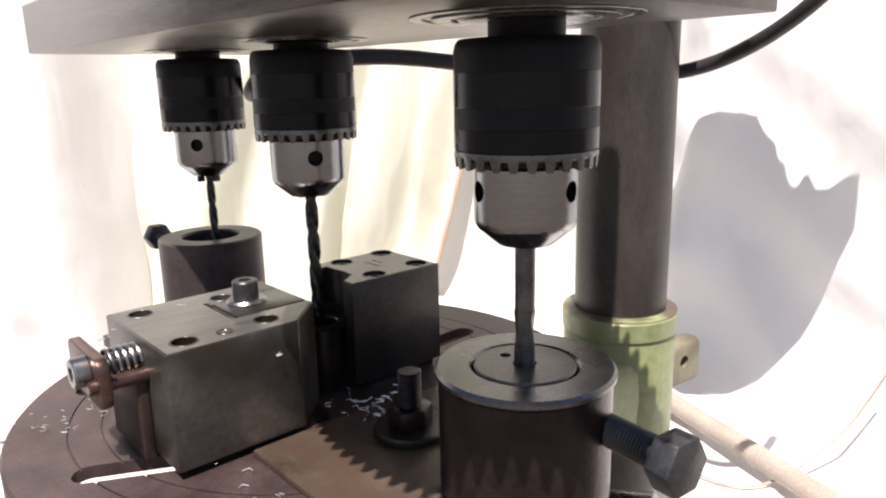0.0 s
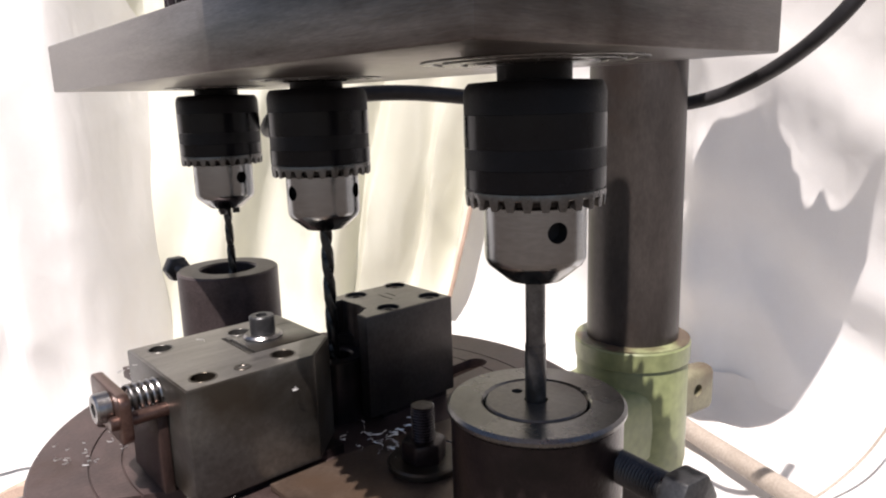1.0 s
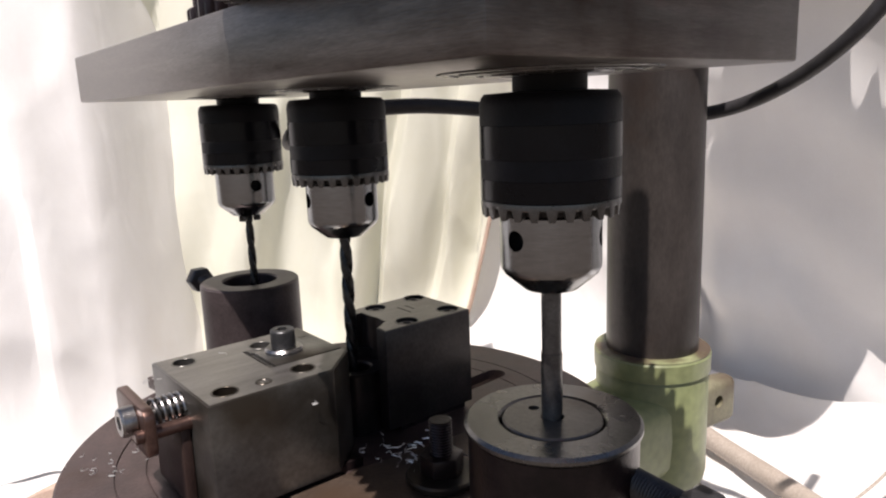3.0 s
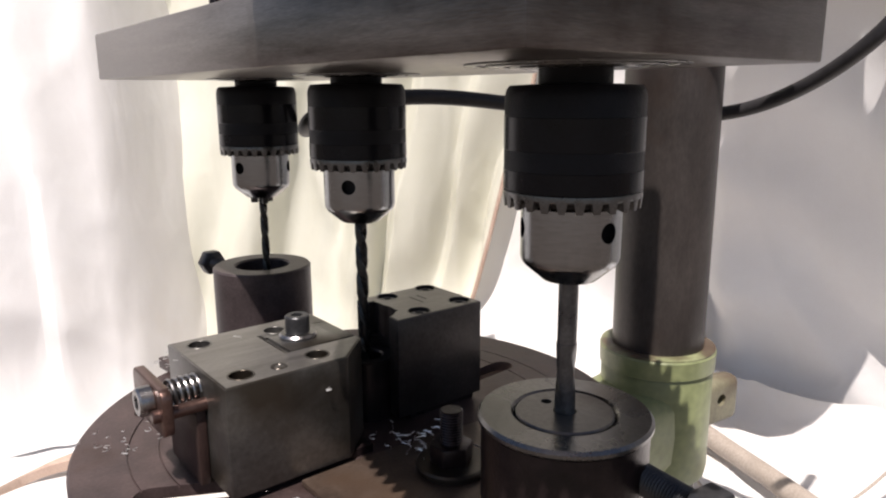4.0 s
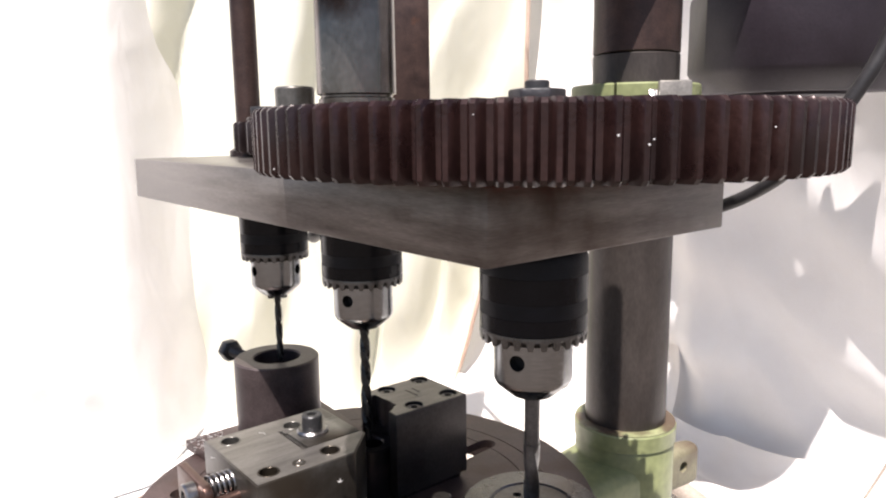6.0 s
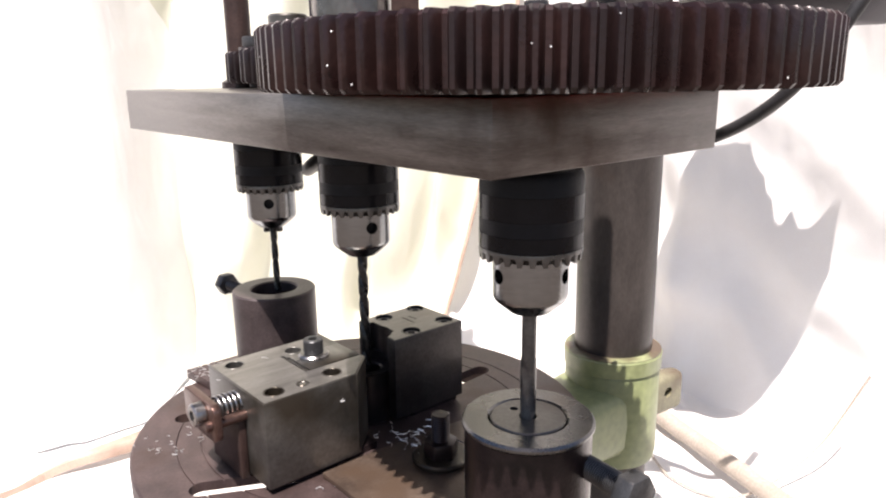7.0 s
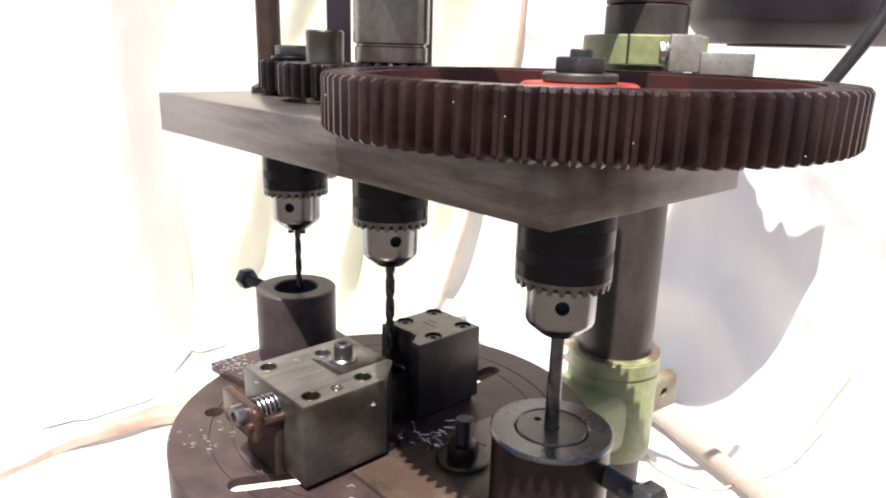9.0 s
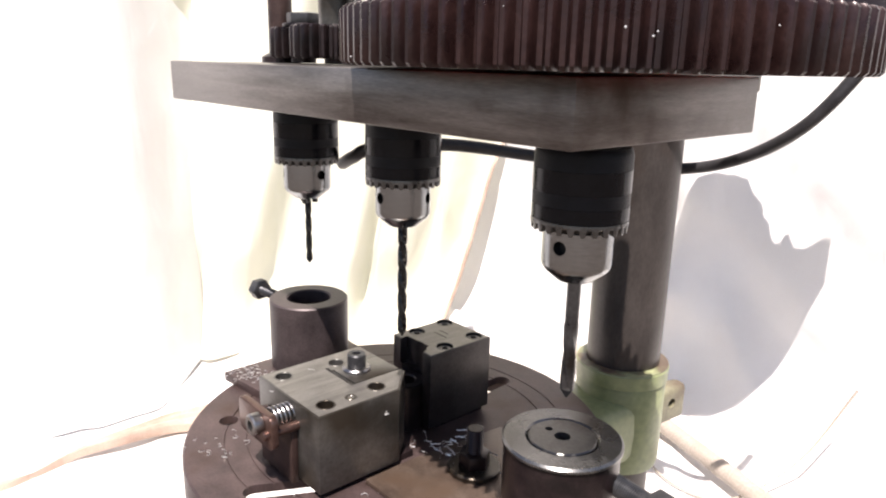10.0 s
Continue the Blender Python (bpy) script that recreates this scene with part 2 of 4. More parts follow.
def box(x0, x1, y0, y1, z0, z1, ease=0.0006, seg=2):
    return prism([(x0, y0), (x1, y0), (x1, y1), (x0, y1)], z0, z1, ease, seg)


def joined(*meshes):
    out = bmesh.new()
    for b in meshes:
        me = bpy.data.meshes.new("tmp")
        b.to_mesh(me)
        b.free()
        out.from_mesh(me)
        bpy.data.meshes.remove(me)
    return out


def cut(bm, *tools):
    """The bmesh less the tools."""
    def as_object(b):
        me = bpy.data.meshes.new("tmp")
        b.to_mesh(me)
        b.free()
        return new("tmp", me)
    base = as_object(bm)
    made = [as_object(t) for t in tools]
    for t in made:
        mod = base.modifiers.new("cut", "BOOLEAN")
        mod.operation, mod.solver, mod.object = "DIFFERENCE", "EXACT", t
    dg = bpy.context.evaluated_depsgraph_get()
    dg.update()
    me = bpy.data.meshes.new_from_object(base.evaluated_get(dg))
    out = bmesh.new()
    out.from_mesh(me)
    for o in (base, *made):
        old = o.data
        bpy.data.objects.remove(o)
        bpy.data.meshes.remove(old)
    bpy.data.meshes.remove(me)
    return out


def hexagon(r, z0, z1, ease=0.0008):
    """A bolt head with its corners turned off."""
    bm = prism([(r * math.cos(math.pi / 3 * k), r * math.sin(math.pi / 3 * k)) for k in range(6)], z0, z1, ease, 2)
    return bm


def spur_gear(teeth, r_root, r_out, z0, z1, bore):
    """A spur gear: tooth flanks, eased tooth ends and a bored middle."""
    pts = []
    step = 2 * math.pi / teeth
    for k in range(teeth):
        for f, r in ((-0.37, r_root), (-0.29, r_root + 0.4 * (r_out - r_root)), (-0.19, r_out - 0.0009), (-0.10, r_out), (0.10, r_out),
                     (0.19, r_out - 0.0009), (0.29, r_root + 0.4 * (r_out - r_root)), (0.37, r_root)):
            a = step * (k + f)
            pts.append((r * math.cos(a), r * math.sin(a), r))
    bm = bmesh.new()
    n = len(pts)
    e = 0.0015
    rings = []
    for z, pull in ((z0, e), (z0 + e, 0), (z1 - e, 0), (z1, e)):
        rings.append([bm.verts.new((x * (1 - pull / r), y * (1 - pull / r), z)) for x, y, r in pts])
    for a, b in zip(rings, rings[1:]):
        for k in range(n):
            bm.faces.new((a[k], a[(k + 1) % n], b[(k + 1) % n], b[k]))
    inner = [[bm.verts.new((bore * math.cos(2 * math.pi * (k - 2.56) / n), bore * math.sin(2 * math.pi * (k - 2.56) / n), z)) for k in range(n)] for z in (z0, z1)]
    for k in range(n):
        j = (k + 1) % n
        bm.faces.new((rings[0][j], rings[0][k], inner[0][k], inner[0][j]))
        bm.faces.new((rings[-1][k], rings[-1][j], inner[1][j], inner[1][k]))
        bm.faces.new((inner[0][j], inner[0][k], inner[1][k], inner[1][j]))
    return bm


def twist(r, z0, z1, turns, flute=0.42, tip=0.004, seg=20, steps=60):
    """A twist drill from z1 down to its point at z0."""
    bm = bmesh.new()
    rings = []
    for s in range(steps + 1):
        z = z1 + (z0 - z1) * s / steps
        rr = r * min(1.0, 0.12 + (z - z0) / tip)
        depth = flute * min(1.0, s / 6)
        ph = 2 * math.pi * turns * s / steps
        row = []
        for k in range(seg):
            a = 2 * math.pi * k / seg
            q = rr * (1 - depth * max(0.0, math.cos(2 * a)) ** 1.5)
            row.append(bm.verts.new((q * math.cos(a + ph), q * math.sin(a + ph), z)))
        rings.append(row)
    for a, b in zip(rings, rings[1:]):
        for k in range(seg):
            bm.faces.new((a[k], b[k], b[(k + 1) % seg], a[(k + 1) % seg]))
    bm.faces.new(rings[0])
    bm.faces.new(rings[-1][::-1])
    return bm


def tube_curve(points, r, seg=12, steps=10):
    """A round bar along a smooth line through the points."""
    pts = [Vector(p) for p in points]
    pts = [2 * pts[0] - pts[1]] + pts + [2 * pts[-1] - pts[-2]]
    line = []
    for i in range(1, len(pts) - 2):
        p0, p1, p2, p3 = pts[i - 1:i + 3]
        for k in range(steps):
            t = k / steps
            line.append(0.5 * (2 * p1 + (p2 - p0) * t + (2 * p0 - 5 * p1 + 4 * p2 - p3) * t * t + (3 * p1 - p0 - 3 * p2 + p3) * t ** 3))
    line.append(pts[-2])
    bm = bmesh.new()
    rows = []
    up = Vector((0.123, 0.321, 0.94)).normalized()
    for i, p in enumerate(line):
        d = (line[min(i + 1, len(line) - 1)] - line[max(i - 1, 0)]).normalized()
        u = d.cross(up).normalized()
        v = u.cross(d)
        up = v
        rows.append([bm.verts.new(p + r * (math.cos(2 * math.pi * k / seg) * u + math.sin(2 * math.pi * k / seg) * v)) for k in range(seg)])
    for a, b in zip(rows, rows[1:]):
        for k in range(seg):
            bm.faces.new((a[k], a[(k + 1) % seg], b[(k + 1) % seg], b[k]))
    bm.faces.new(rows[0][::-1])
    bm.faces.new(rows[-1])
    return bm


# ---- setting: the cloth round the machine ----
TABLE_Z = 0.019
FLOOR_Z = -0.205


SHEET_LINE = ((0.95, -0.75), (0.92, -0.1), (0.70, 0.46), (0.32, 0.58), (-0.10, 0.595), (-0.47, 0.51), (-0.70, 0.22), (-0.78, -0.25), (-0.72, -0.8))


def sheet_line():
    """Smooth line along which the sheet hangs, seen from above."""
    way = [Vector(p) for p in SHEET_LINE]
    way = [2 * way[0] - way[1]] + way + [2 * way[-1] - way[-2]]
    line = []
    for i in range(1, len(way) - 2):
        p0, p1, p2, p3 = way[i - 1:i + 3]
        for k in range(90):
            t = k / 90
            line.append(0.5 * (2 * p1 + (p2 - p0) * t + (2 * p0 - 5 * p1 + 4 * p2 - p3) * t * t + (3 * p1 - p0 - 3 * p2 + p3) * t ** 3))
    return line


def grid(rows):
    bm = bmesh.new()
    verts = [[bm.verts.new(p) for p in row] for row in rows]
    for a, b in zip(verts, verts[1:]):
        for j in range(len(a) - 1):
            bm.faces.new((a[j], b[j], b[j + 1], a[j + 1]))
    bmesh.ops.recalc_face_normals(bm, faces=bm.faces)
    return bm


LINE = sheet_line()
MIDDLE = Vector((0.05, 0.0))


def inward_at(i):
    d = (LINE[min(i + 1, len(LINE) - 1)] - LINE[max(i - 1, 0)]).normalized()
    n = Vector((-d.y, d.x))
    return n if n.dot(MIDDLE - LINE[i]) > 0 else -n


def ridged(u, v, seed):
    """Sharp crease lines where a noise crosses zero."""
    return (1 - min(1, abs(noise.noise((u, v, seed))) * 3.2)) ** 2


def ground_sheet():
    """The part of the sheet that lies on the ground and turns up at its rim."""
    rows = []
    for i in range(START, END + 1, 2):
        p, n, row = LINE[i], inward_at(i), []
        for j in range(0, 62):
            if j < 44:
                f, up = j / 44 * 0.90, 0.0
            else:
                a = (j - 44) / 17 * 1.25
                f, up = 0.90 + 0.11 * math.sin(a), 0.075 * (1 - math.cos(a))
            q = MIDDLE.lerp(p, f)
            w = min(1.0, f * f * 1.3)
            bump = 0.006 * noise.noise((q.x * 7, q.y * 7, 4)) + 0.012 * ridged(q.x * 5 + q.y * 2, q.y * 5, 2.5) + 0.005 * ridged(q.x * 13, q.y * 11 + q.x * 4, 8.5)
            row.append((q.x + n.x * bump * up * 6, q.y + n.y * bump * up * 6, FLOOR_Z + up + bump * w))
        rows.append(row)
    return grid(rows)


def line_at(q):
    k = max(0, min(len(LINE) - 2, int(q)))
    return LINE[k].lerp(LINE[k + 1], q - k)


def hanging_sheet(first, last, lean, deep, upright, proud=0.0, foot=8.0, hinge=None, bend=-0.05, gathers=0.95, slant=0.9, flare=0.0, lean_end=None, swell=0.0):
    """A width of the sheet that hangs from above in folds; with a hinge its mesh lies round that point. flare: how far its first edge draws in towards the foot."""
    rows, count = [], 120
    for i in range(first, last + 1):
        row = []
        grown = min(1.0, (i - first) / 34)
        stand = proud + swell * grown * grown * (3 - 2 * grown)
        tilt = lean if lean_end is None else lean + (lean_end - lean) * ((i - first) / (last - first)) ** 2
        for j in range(count):
            z = FLOOR_Z + 0.004 + j / (count - 1) * 1.16
            at = i + flare * max(0.0, 0.30 - z) ** 1.5 * (last - i) / (last - first)
            p, n, u = line_at(at), inward_at(int(at)), at / 20.25
            low = max(0.0, min(1.0, (0.45 - z) / 0.6))
            s = u + (slant if upright else 1.3) * z + 0.25 * noise.noise((u * 0.7, z * 2.2, 6.0))
            fold = deep * (0.016 * math.sin(s * 2.3 * gathers + 1.5 * math.sin(s * 0.7)) + 0.007 * math.sin(s * 5.3 * gathers + 2 * math.sin(u)))
            if upright:                     # gathers with one steep side that open out downwards
                q = s * gathers + 0.55 * noise.noise((u * 0.8, z * 1.6, 9.0)) - 0.9 * noise.noise((u * 0.35, z * 0.9, 12.0))
                size = 0.6 + 0.9 * noise.noise((math.floor(q) * 3.7, 0.5, 4.0))
                q = q % 1.0
                tooth = q / 0.78 if q < 0.78 else (1 - q) / 0.22
                fold += deep * (0.35 + 0.65 * low) * 0.036 * size * tooth * tooth * (3 - 2 * tooth)
            if not upright:                 # long slanting pulls across the sheet
                for far, high, wide in ((0.0, 0.020, 0.05), (0.16, 0.007, 0.04), (0.32, 0.010, 0.05)):
                    d = z + 0.05 + 0.74 * (p.x + 0.14) - far + 0.025 * noise.noise((p.x * 5, z * 5, far))
                    fold += high * math.exp(-(d / wide) ** 2)
            fold += (0.012 if upright and gathers > 0.6 else 0.009) * noise.noise((u * 0.7 + z * 2.2, z * 1.8, 2.0))
            run = at * 0.0048
            if upright and gathers > 0.6:
                crease = 0.004 * ridged(u * 0.8 - z * 2.2, z * 2.0 + u * 0.4, 7.0) + 0.0023 * ridged(u * 1.9 + z * 3.0, z * 3.2 - u, 3.0)
            else:                           # crumples that run every way
                crease = 0.006 * ridged(run * 3.6 - z * 2.0, z * 2.2 + run * 1.6, 7.0) + 0.0018 * ridged(run * 9 + z * 4.0, z * 7 - run * 3, 3.0) + 0.0005 * ridged(run * 22 - z * 9, z * 17 + run * 7, 5.0)
            crease += 0.0003 * noise.noise((run * 30, z * 26, 1.0))
            out = (fold + crease) * min(1, 0.35 + (z - FLOOR_Z) * 4) + stand - tilt * 0.5 * (z - bend + math.hypot(z - bend, 0.16) - 0.10) + foot * max(0.0, -0.08 - z) ** 2
            row.append((p.x + n.x * out, p.y + n.y * out, z))
        rows.append(row)
    bm = grid(rows)
    if hinge:
        bmesh.ops.translate(bm, vec=-Vector(hinge), verts=bm.verts)
    return bm


def nearest_index(x, y):
    return min(range(len(LINE)), key=lambda i: (LINE[i] - Vector((x, y))).length)


START, END = nearest_index(0.50, 0.53), nearest_index(-0.77, -0.36)
BEHIND = nearest_index(-0.20, 0.585)       # behind the column
SIDE = nearest_index(-0.715, 0.17)
RIGHT_HINGE = (-0.05, 0.60, 0.03)
MIDDLE_HINGE = (-0.47, 0.51, 0.0)
tagged(part("backdrop", ground_sheet(), CLOTH), "creased white cotton sheet spread on the ground under the machine", "cloth", kind="structure")
SHEET_R = tagged(part("hanging_sheet", hanging_sheet(START, BEHIND + 6, 0.06, 0.75, False, 0.0, 4.0, RIGHT_HINGE), CLOTH, None, "", RIGHT_HINGE), "creased white cotton sheet stirring in the wind behind the column", "cloth", "sheets round the machine")
SHEET_M = tagged(part("hanging_sheet", hanging_sheet(432, SIDE + 20, 0.16, 1.5, True, 0.008, 3.0, MIDDLE_HINGE, -0.05, 0.95, 3.2, 80.0, 0.50), CREAM, None, "", MIDDLE_HINGE), "cream-white cotton sheet hanging in slanting folds behind the chucks", "cloth", "sheets round the machine")
edge_line = [v.co.copy() for v in list(SHEET_M.data.vertices)[0:120:5]]
part("hem", tube_curve([q + Vector((0, -0.002, 0)) + Vector((0.003 * math.sin(7 * k), 0, 0)) for k, q in enumerate(edge_line)], 0.0032, 8, 4), HEM, SHEET_M, "frayed tan hem")
tagged(part("hanging_sheet", hanging_sheet(BEHIND - 8, 480, 0.12, 0.6, False, -0.03, 3.0), CLOTH), "white cotton sheet hanging smooth behind the cream one", "cloth", "sheets round the machine")
tagged(part("hanging_sheet", hanging_sheet(SIDE - 10, END, 0.42, 0.8, True, -0.05, 2.0, None, 0.0, 0.26, 2.6, 0.0, None, 0.23), CLOTH), "white cotton sheet hanging in loose folds beside the machine", "cloth", "sheets round the machine")
tagged(part("ground", box(-300, 300, -300, 300, FLOOR_Z - 0.06, FLOOR_Z - 0.03, 0), EARTH), "dry brown earth under the white sheet", "ground", kind="structure")


# ---- the machine's fixed parts ----
COL = (0.021, 0.231)


def column():
    ob = thing("column", "worn steel drill column with rust-brown upper part", "column")
    part("tube", rod(0.0305, FLOOR_Z + 0.02, 0.285, 64, COL), COLUMN, ob)
    part("upper_tube", rod(0.0305, 0.286, 0.62, 64, COL), RUST, ob, "red-brown upper column")
    part("base", turned([(0.052, FLOOR_Z), (0.052, FLOOR_Z + 0.010), (0.042, FLOOR_Z + 0.018), (0.036, FLOOR_Z + 0.032), (0.031, FLOOR_Z + 0.034)], 48, COL), RUST, ob, "rusty column foot")


column()


def drill_table():
    ob = thing("drill_table", "round brown cast-iron drill table on a green column bracket", "table")
    cx, cy, r, z = 0.0, 0.004, 0.1362, TABLE_Z
    disc = turned([(0.03, z - 0.0055), (r - 0.008, z - 0.0055), (r - 0.007, z - 0.030), (r - 0.003, z - 0.031), (r, z - 0.027), (r, z - 0.0012), (r - 0.0012, z)], 128, (cx, cy))
    tools = []
    for x, y, turn in ((0.0205, -0.0865, -28), (0.0, 0.082, 4)):
        slot = box(-0.0065, 0.0065, -0.022, 0.022, z - 0.02, z + 0.02, 0)
        ends = [rod(0.0065, z - 0.02, z + 0.02, 24, (0, q), 0) for q in (-0.022, 0.022)]
        for b in (slot, *ends):
            bmesh.ops.transform(b, matrix=pose(x, y, 0, 0, 0, turn), verts=b.verts)
            tools.append(b)
    tools.append(rod(0.0062, z - 0.02, z + 0.02, 24, (-0.073, -0.082), 0))
    for rr in (0.1115, 0.098):
        tools.append(ring(rr - 0.0004, rr + 0.0004, z - 0.0009, z + 0.004, 128, (cx, cy), 0.0001))
    part("disc", cut(disc, *tools), IRON, ob, "brown machined disc with slots and scribed circles")
    # bracket: sleeve round the column, arm under the table, split lug
    x, y = COL
    br = part("bracket", turned([(0.031, -0.082), (0.0365, -0.080), (0.0375, -0.074), (0.0375, -0.006), (0.0365, -0.0035), (0.0385, -0.0025), (0.0388, 0.009),
                                 (0.0378, 0.0105), (0.0306, 0.0105)], 64, COL), GREEN, ob, "pale green bracket sleeve")
    part("rim", turned([(0.0308, 0.0100), (0.0380, 0.0100), (0.0380, 0.0112), (0.0350, 0.0121), (0.0308, 0.0118)], 64, COL), CHIPPED_SHADED, br, "chipped rusty top rim, browned further for shade")
    arm = bmesh.new()
    rows = []
    for k in range(9):
        f = k / 8
        yy = 0.228 - f * 0.163
        w = 0.0400 * (1 - 0.16 * math.sin(math.pi * f * 0.9))
        zt, zb = -0.0125 - 0.003 * math.sin(math.pi * f), -0.074 + 0.016 * f
        rows.append([arm.verts.new((0.018 + w * math.copysign(abs(math.cos(a)) ** 0.4, math.cos(a)) * 0.9, yy,
                                    (zt + zb) / 2 + (zt - zb) / 2 * math.copysign(abs(math.sin(a)) ** 0.4, math.sin(a)))) for a in [2 * math.pi * q / 20 for q in range(20)]])
    for a, b in zip(rows, rows[1:]):
        for k in range(20):
            arm.faces.new((a[k], a[(k + 1) % 20], b[(k + 1) % 20], b[k]))
    arm.faces.new(rows[0]); arm.faces.new(rows[-1])
    bmesh.ops.recalc_face_normals(arm, faces=arm.faces)
    part("arm", arm, GREEN, ob)
    lug = prism([(0.030, 0.240), (0.044, 0.244), (0.050, 0.296), (0.036, 0.300), (0.020, 0.262)], -0.0555, -0.0215, 0.0062, 4)
    lug = cut(lug, along(rod(0.0045, -0.05, 0.05, 24, (0, 0), 0), (0.044, 0.276, -0.036), (0.14, 0.25, -0.036)))
    part("lock_bolt", along(rod(0.0048, 0, 0.034, 24), (0.120, 0.058, -0.015), (0.150, 0.065, -0.006)), ZINC, ob, "bright table lock bolt")
    part("lug", lug, OLIVE, br, "olive clamp lug with a bolt hole")
    return ob


drill_table()


def split_collar():
    ob = thing("split_collar", "pale green split collar clamped round the column", "collar")
    turn = pose(COL[0], COL[1], 0, 0, 0, 45)

    def placed(bm):
        bmesh.ops.transform(bm, matrix=turn, verts=bm.verts)
        return bm
    gap = placed(box(-0.0207, -0.0190, -0.08, -0.020, 0.2, 0.3, 0))
    part("collar_ring", cut(ring(0.0312, 0.0455, 0.2430, 0.2640, 64, COL, 0.0012), gap), GREEN, ob)
    part("ear", placed(box(0.0070, 0.0285, -0.0500, -0.020, 0.2395, 0.2645, 0.0014)), TUBE_STEEL, ob, "bare steel clamp ear")
    part("bolt", placed(along(hexagon(0.0072, 0, 0.0062), (0.0070, -0.0430, 0.2530), (-1, -0.0430, 0.2530))), ZINC, ob, "bright clamp bolt")
    part("stop_bar", placed(box(0.0288, 0.0660, -0.0490, -0.030, 0.2375, 0.2530, 0.0012)), TUBE_STEEL, ob, "bare steel stop bar")


split_collar()


def machine_head():
    """Casting above the view that holds the quill, the column and the motor."""
    ob = thing("machine_head", "dark machine head with its motor hanging behind the column", "drill head")
    part("casting", prism([(-0.05, -0.05), (0.05, -0.05), (0.065, 0.19), (0.06, 0.27), (-0.03, 0.27), (-0.05, 0.19)], 0.37, 0.43, 0.010, 3), MOTOR, ob)
    # The unseen back edge is notched only to shape the shadow on the sheet.
    plan = ((-0.086, 0.0), (-0.076, -0.040), (-0.045, -0.068), (0.0, -0.080), (0.030, -0.076), (0.050, -0.066), (0.068, -0.050), (0.083, -0.030), (0.097, -0.012), (0.103, -0.003),
            (0.098, 0.003), (0.085, 0.006), (0.073, 0.015), (0.067, 0.032), (0.062, 0.027), (0.055, 0.030), (0.051, 0.037), (0.047, 0.054), (0.041, 0.062), (0.038, 0.074),
            (0.027, 0.088), (0.020, 0.100), (0.005, 0.104), (-0.040, 0.100), (-0.070, 0.075), (-0.084, 0.035))
    shell = bmesh.new()
    rows = []
    for z, f in ((0.262, 0.80), (0.2635, 0.83), (0.277, 0.96), (0.283, 1.0), (0.344, 1.0), (0.350, 0.95)):
        rows.append([shell.verts.new((0.041 + f * (0.81 * a - 0.587 * d), 0.430 + f * (0.587 * a + 0.81 * d), z)) for a, d in plan])
    for a, b in zip(rows, rows[1:]):
        for k in range(len(plan)):
            shell.faces.new((a[k], a[(k + 1) % len(plan)], b[(k + 1) % len(plan)], b[k]))
    shell.faces.new(rows[0][::-1]), shell.faces.new(rows[-1])
    bmesh.ops.recalc_face_normals(shell, faces=shell.faces)
    motor = part("motor", shell, MOTOR, ob, "dark purple motor housing")
    part("cover", turned([(0.03, 0.2595), (0.050, 0.2595), (0.050, 0.263), (0.03, 0.263)], 48, (0.041, 0.430)), MOTOR, motor)
    part("motor_mount", box(0.010, 0.050, 0.26, 0.40, 0.352, 0.376, 0.004), MOTOR, ob)
    # Unseen bar added above the view to cast the finger shadow on the column.
    part("shadow_bar", tube_curve([(0.028, -0.044, 0.395), (0.108, -0.039, 0.402), (0.150, 0.003, 0.402), (0.133, 0.043, 0.400), (0.106, 0.081, 0.398)], 0.0152, 16), MOTOR, ob)
    guard = box(-0.021, 0.021, -0.006, 0.006, 0.215, 0.44, 0.002)
    bmesh.ops.transform(guard, matrix=pose(-0.280, 0.254, 0, 0, 0, 52), verts=guard.verts)
    part("hanger_bar", guard, RUST, ob, "rust-brown flat hanger bar")
    second = box(-0.012, 0.012, -0.006, 0.006, 0.222, 0.44, 0.002)
    bmesh.ops.transform(second, matrix=pose(-0.293, 0.168, 0, 0, 0, 52), verts=second.verts)
    part("hanger_bar", second, MOTOR, ob, "dark narrow hanger bar")
    part("hanger_arm", tube_curve([(-0.293, 0.168, 0.43), (-0.28, 0.254, 0.43), (-0.16, 0.23, 0.43), (-0.03, 0.21, 0.41)], 0.004, 12), MOTOR, ob)


machine_head()


def cable():
    b = tube_curve([(0.18, 0.30, 0.36), (0.165, 0.29, 0.29), (0.150, 0.28, 0.252), (0.123, 0.275, 0.212), (0.083, 0.28, 0.184), (0.035, 0.282, 0.167), (-0.01, 0.25, 0.164),
                    (-0.035, 0.17, 0.171), (-0.062, 0.10, 0.178), (-0.083, 0.045, 0.174), (-0.098, 0.036, 0.166), (-0.120, 0.042, 0.158), (-0.135, 0.060, 0.160)], 0.0048, 14)
    bmesh.ops.translate(b, vec=(-0.035, -0.282, -0.167), verts=b.verts)
    return tagged(part("power_cable", b, RUBBER, None, "", (0.035, 0.282, 0.167)), "thick black rubber cable sagging behind the column", "cable")


CABLE = cable()

# ---- the moving head: plate, gears, chucks ----
FX, MX, LX, CY = 0.133, 0.0, -0.111, 0.006
head = thing("multi_spindle_head", "steel plate carrying gears and three drill chucks", "drill head")


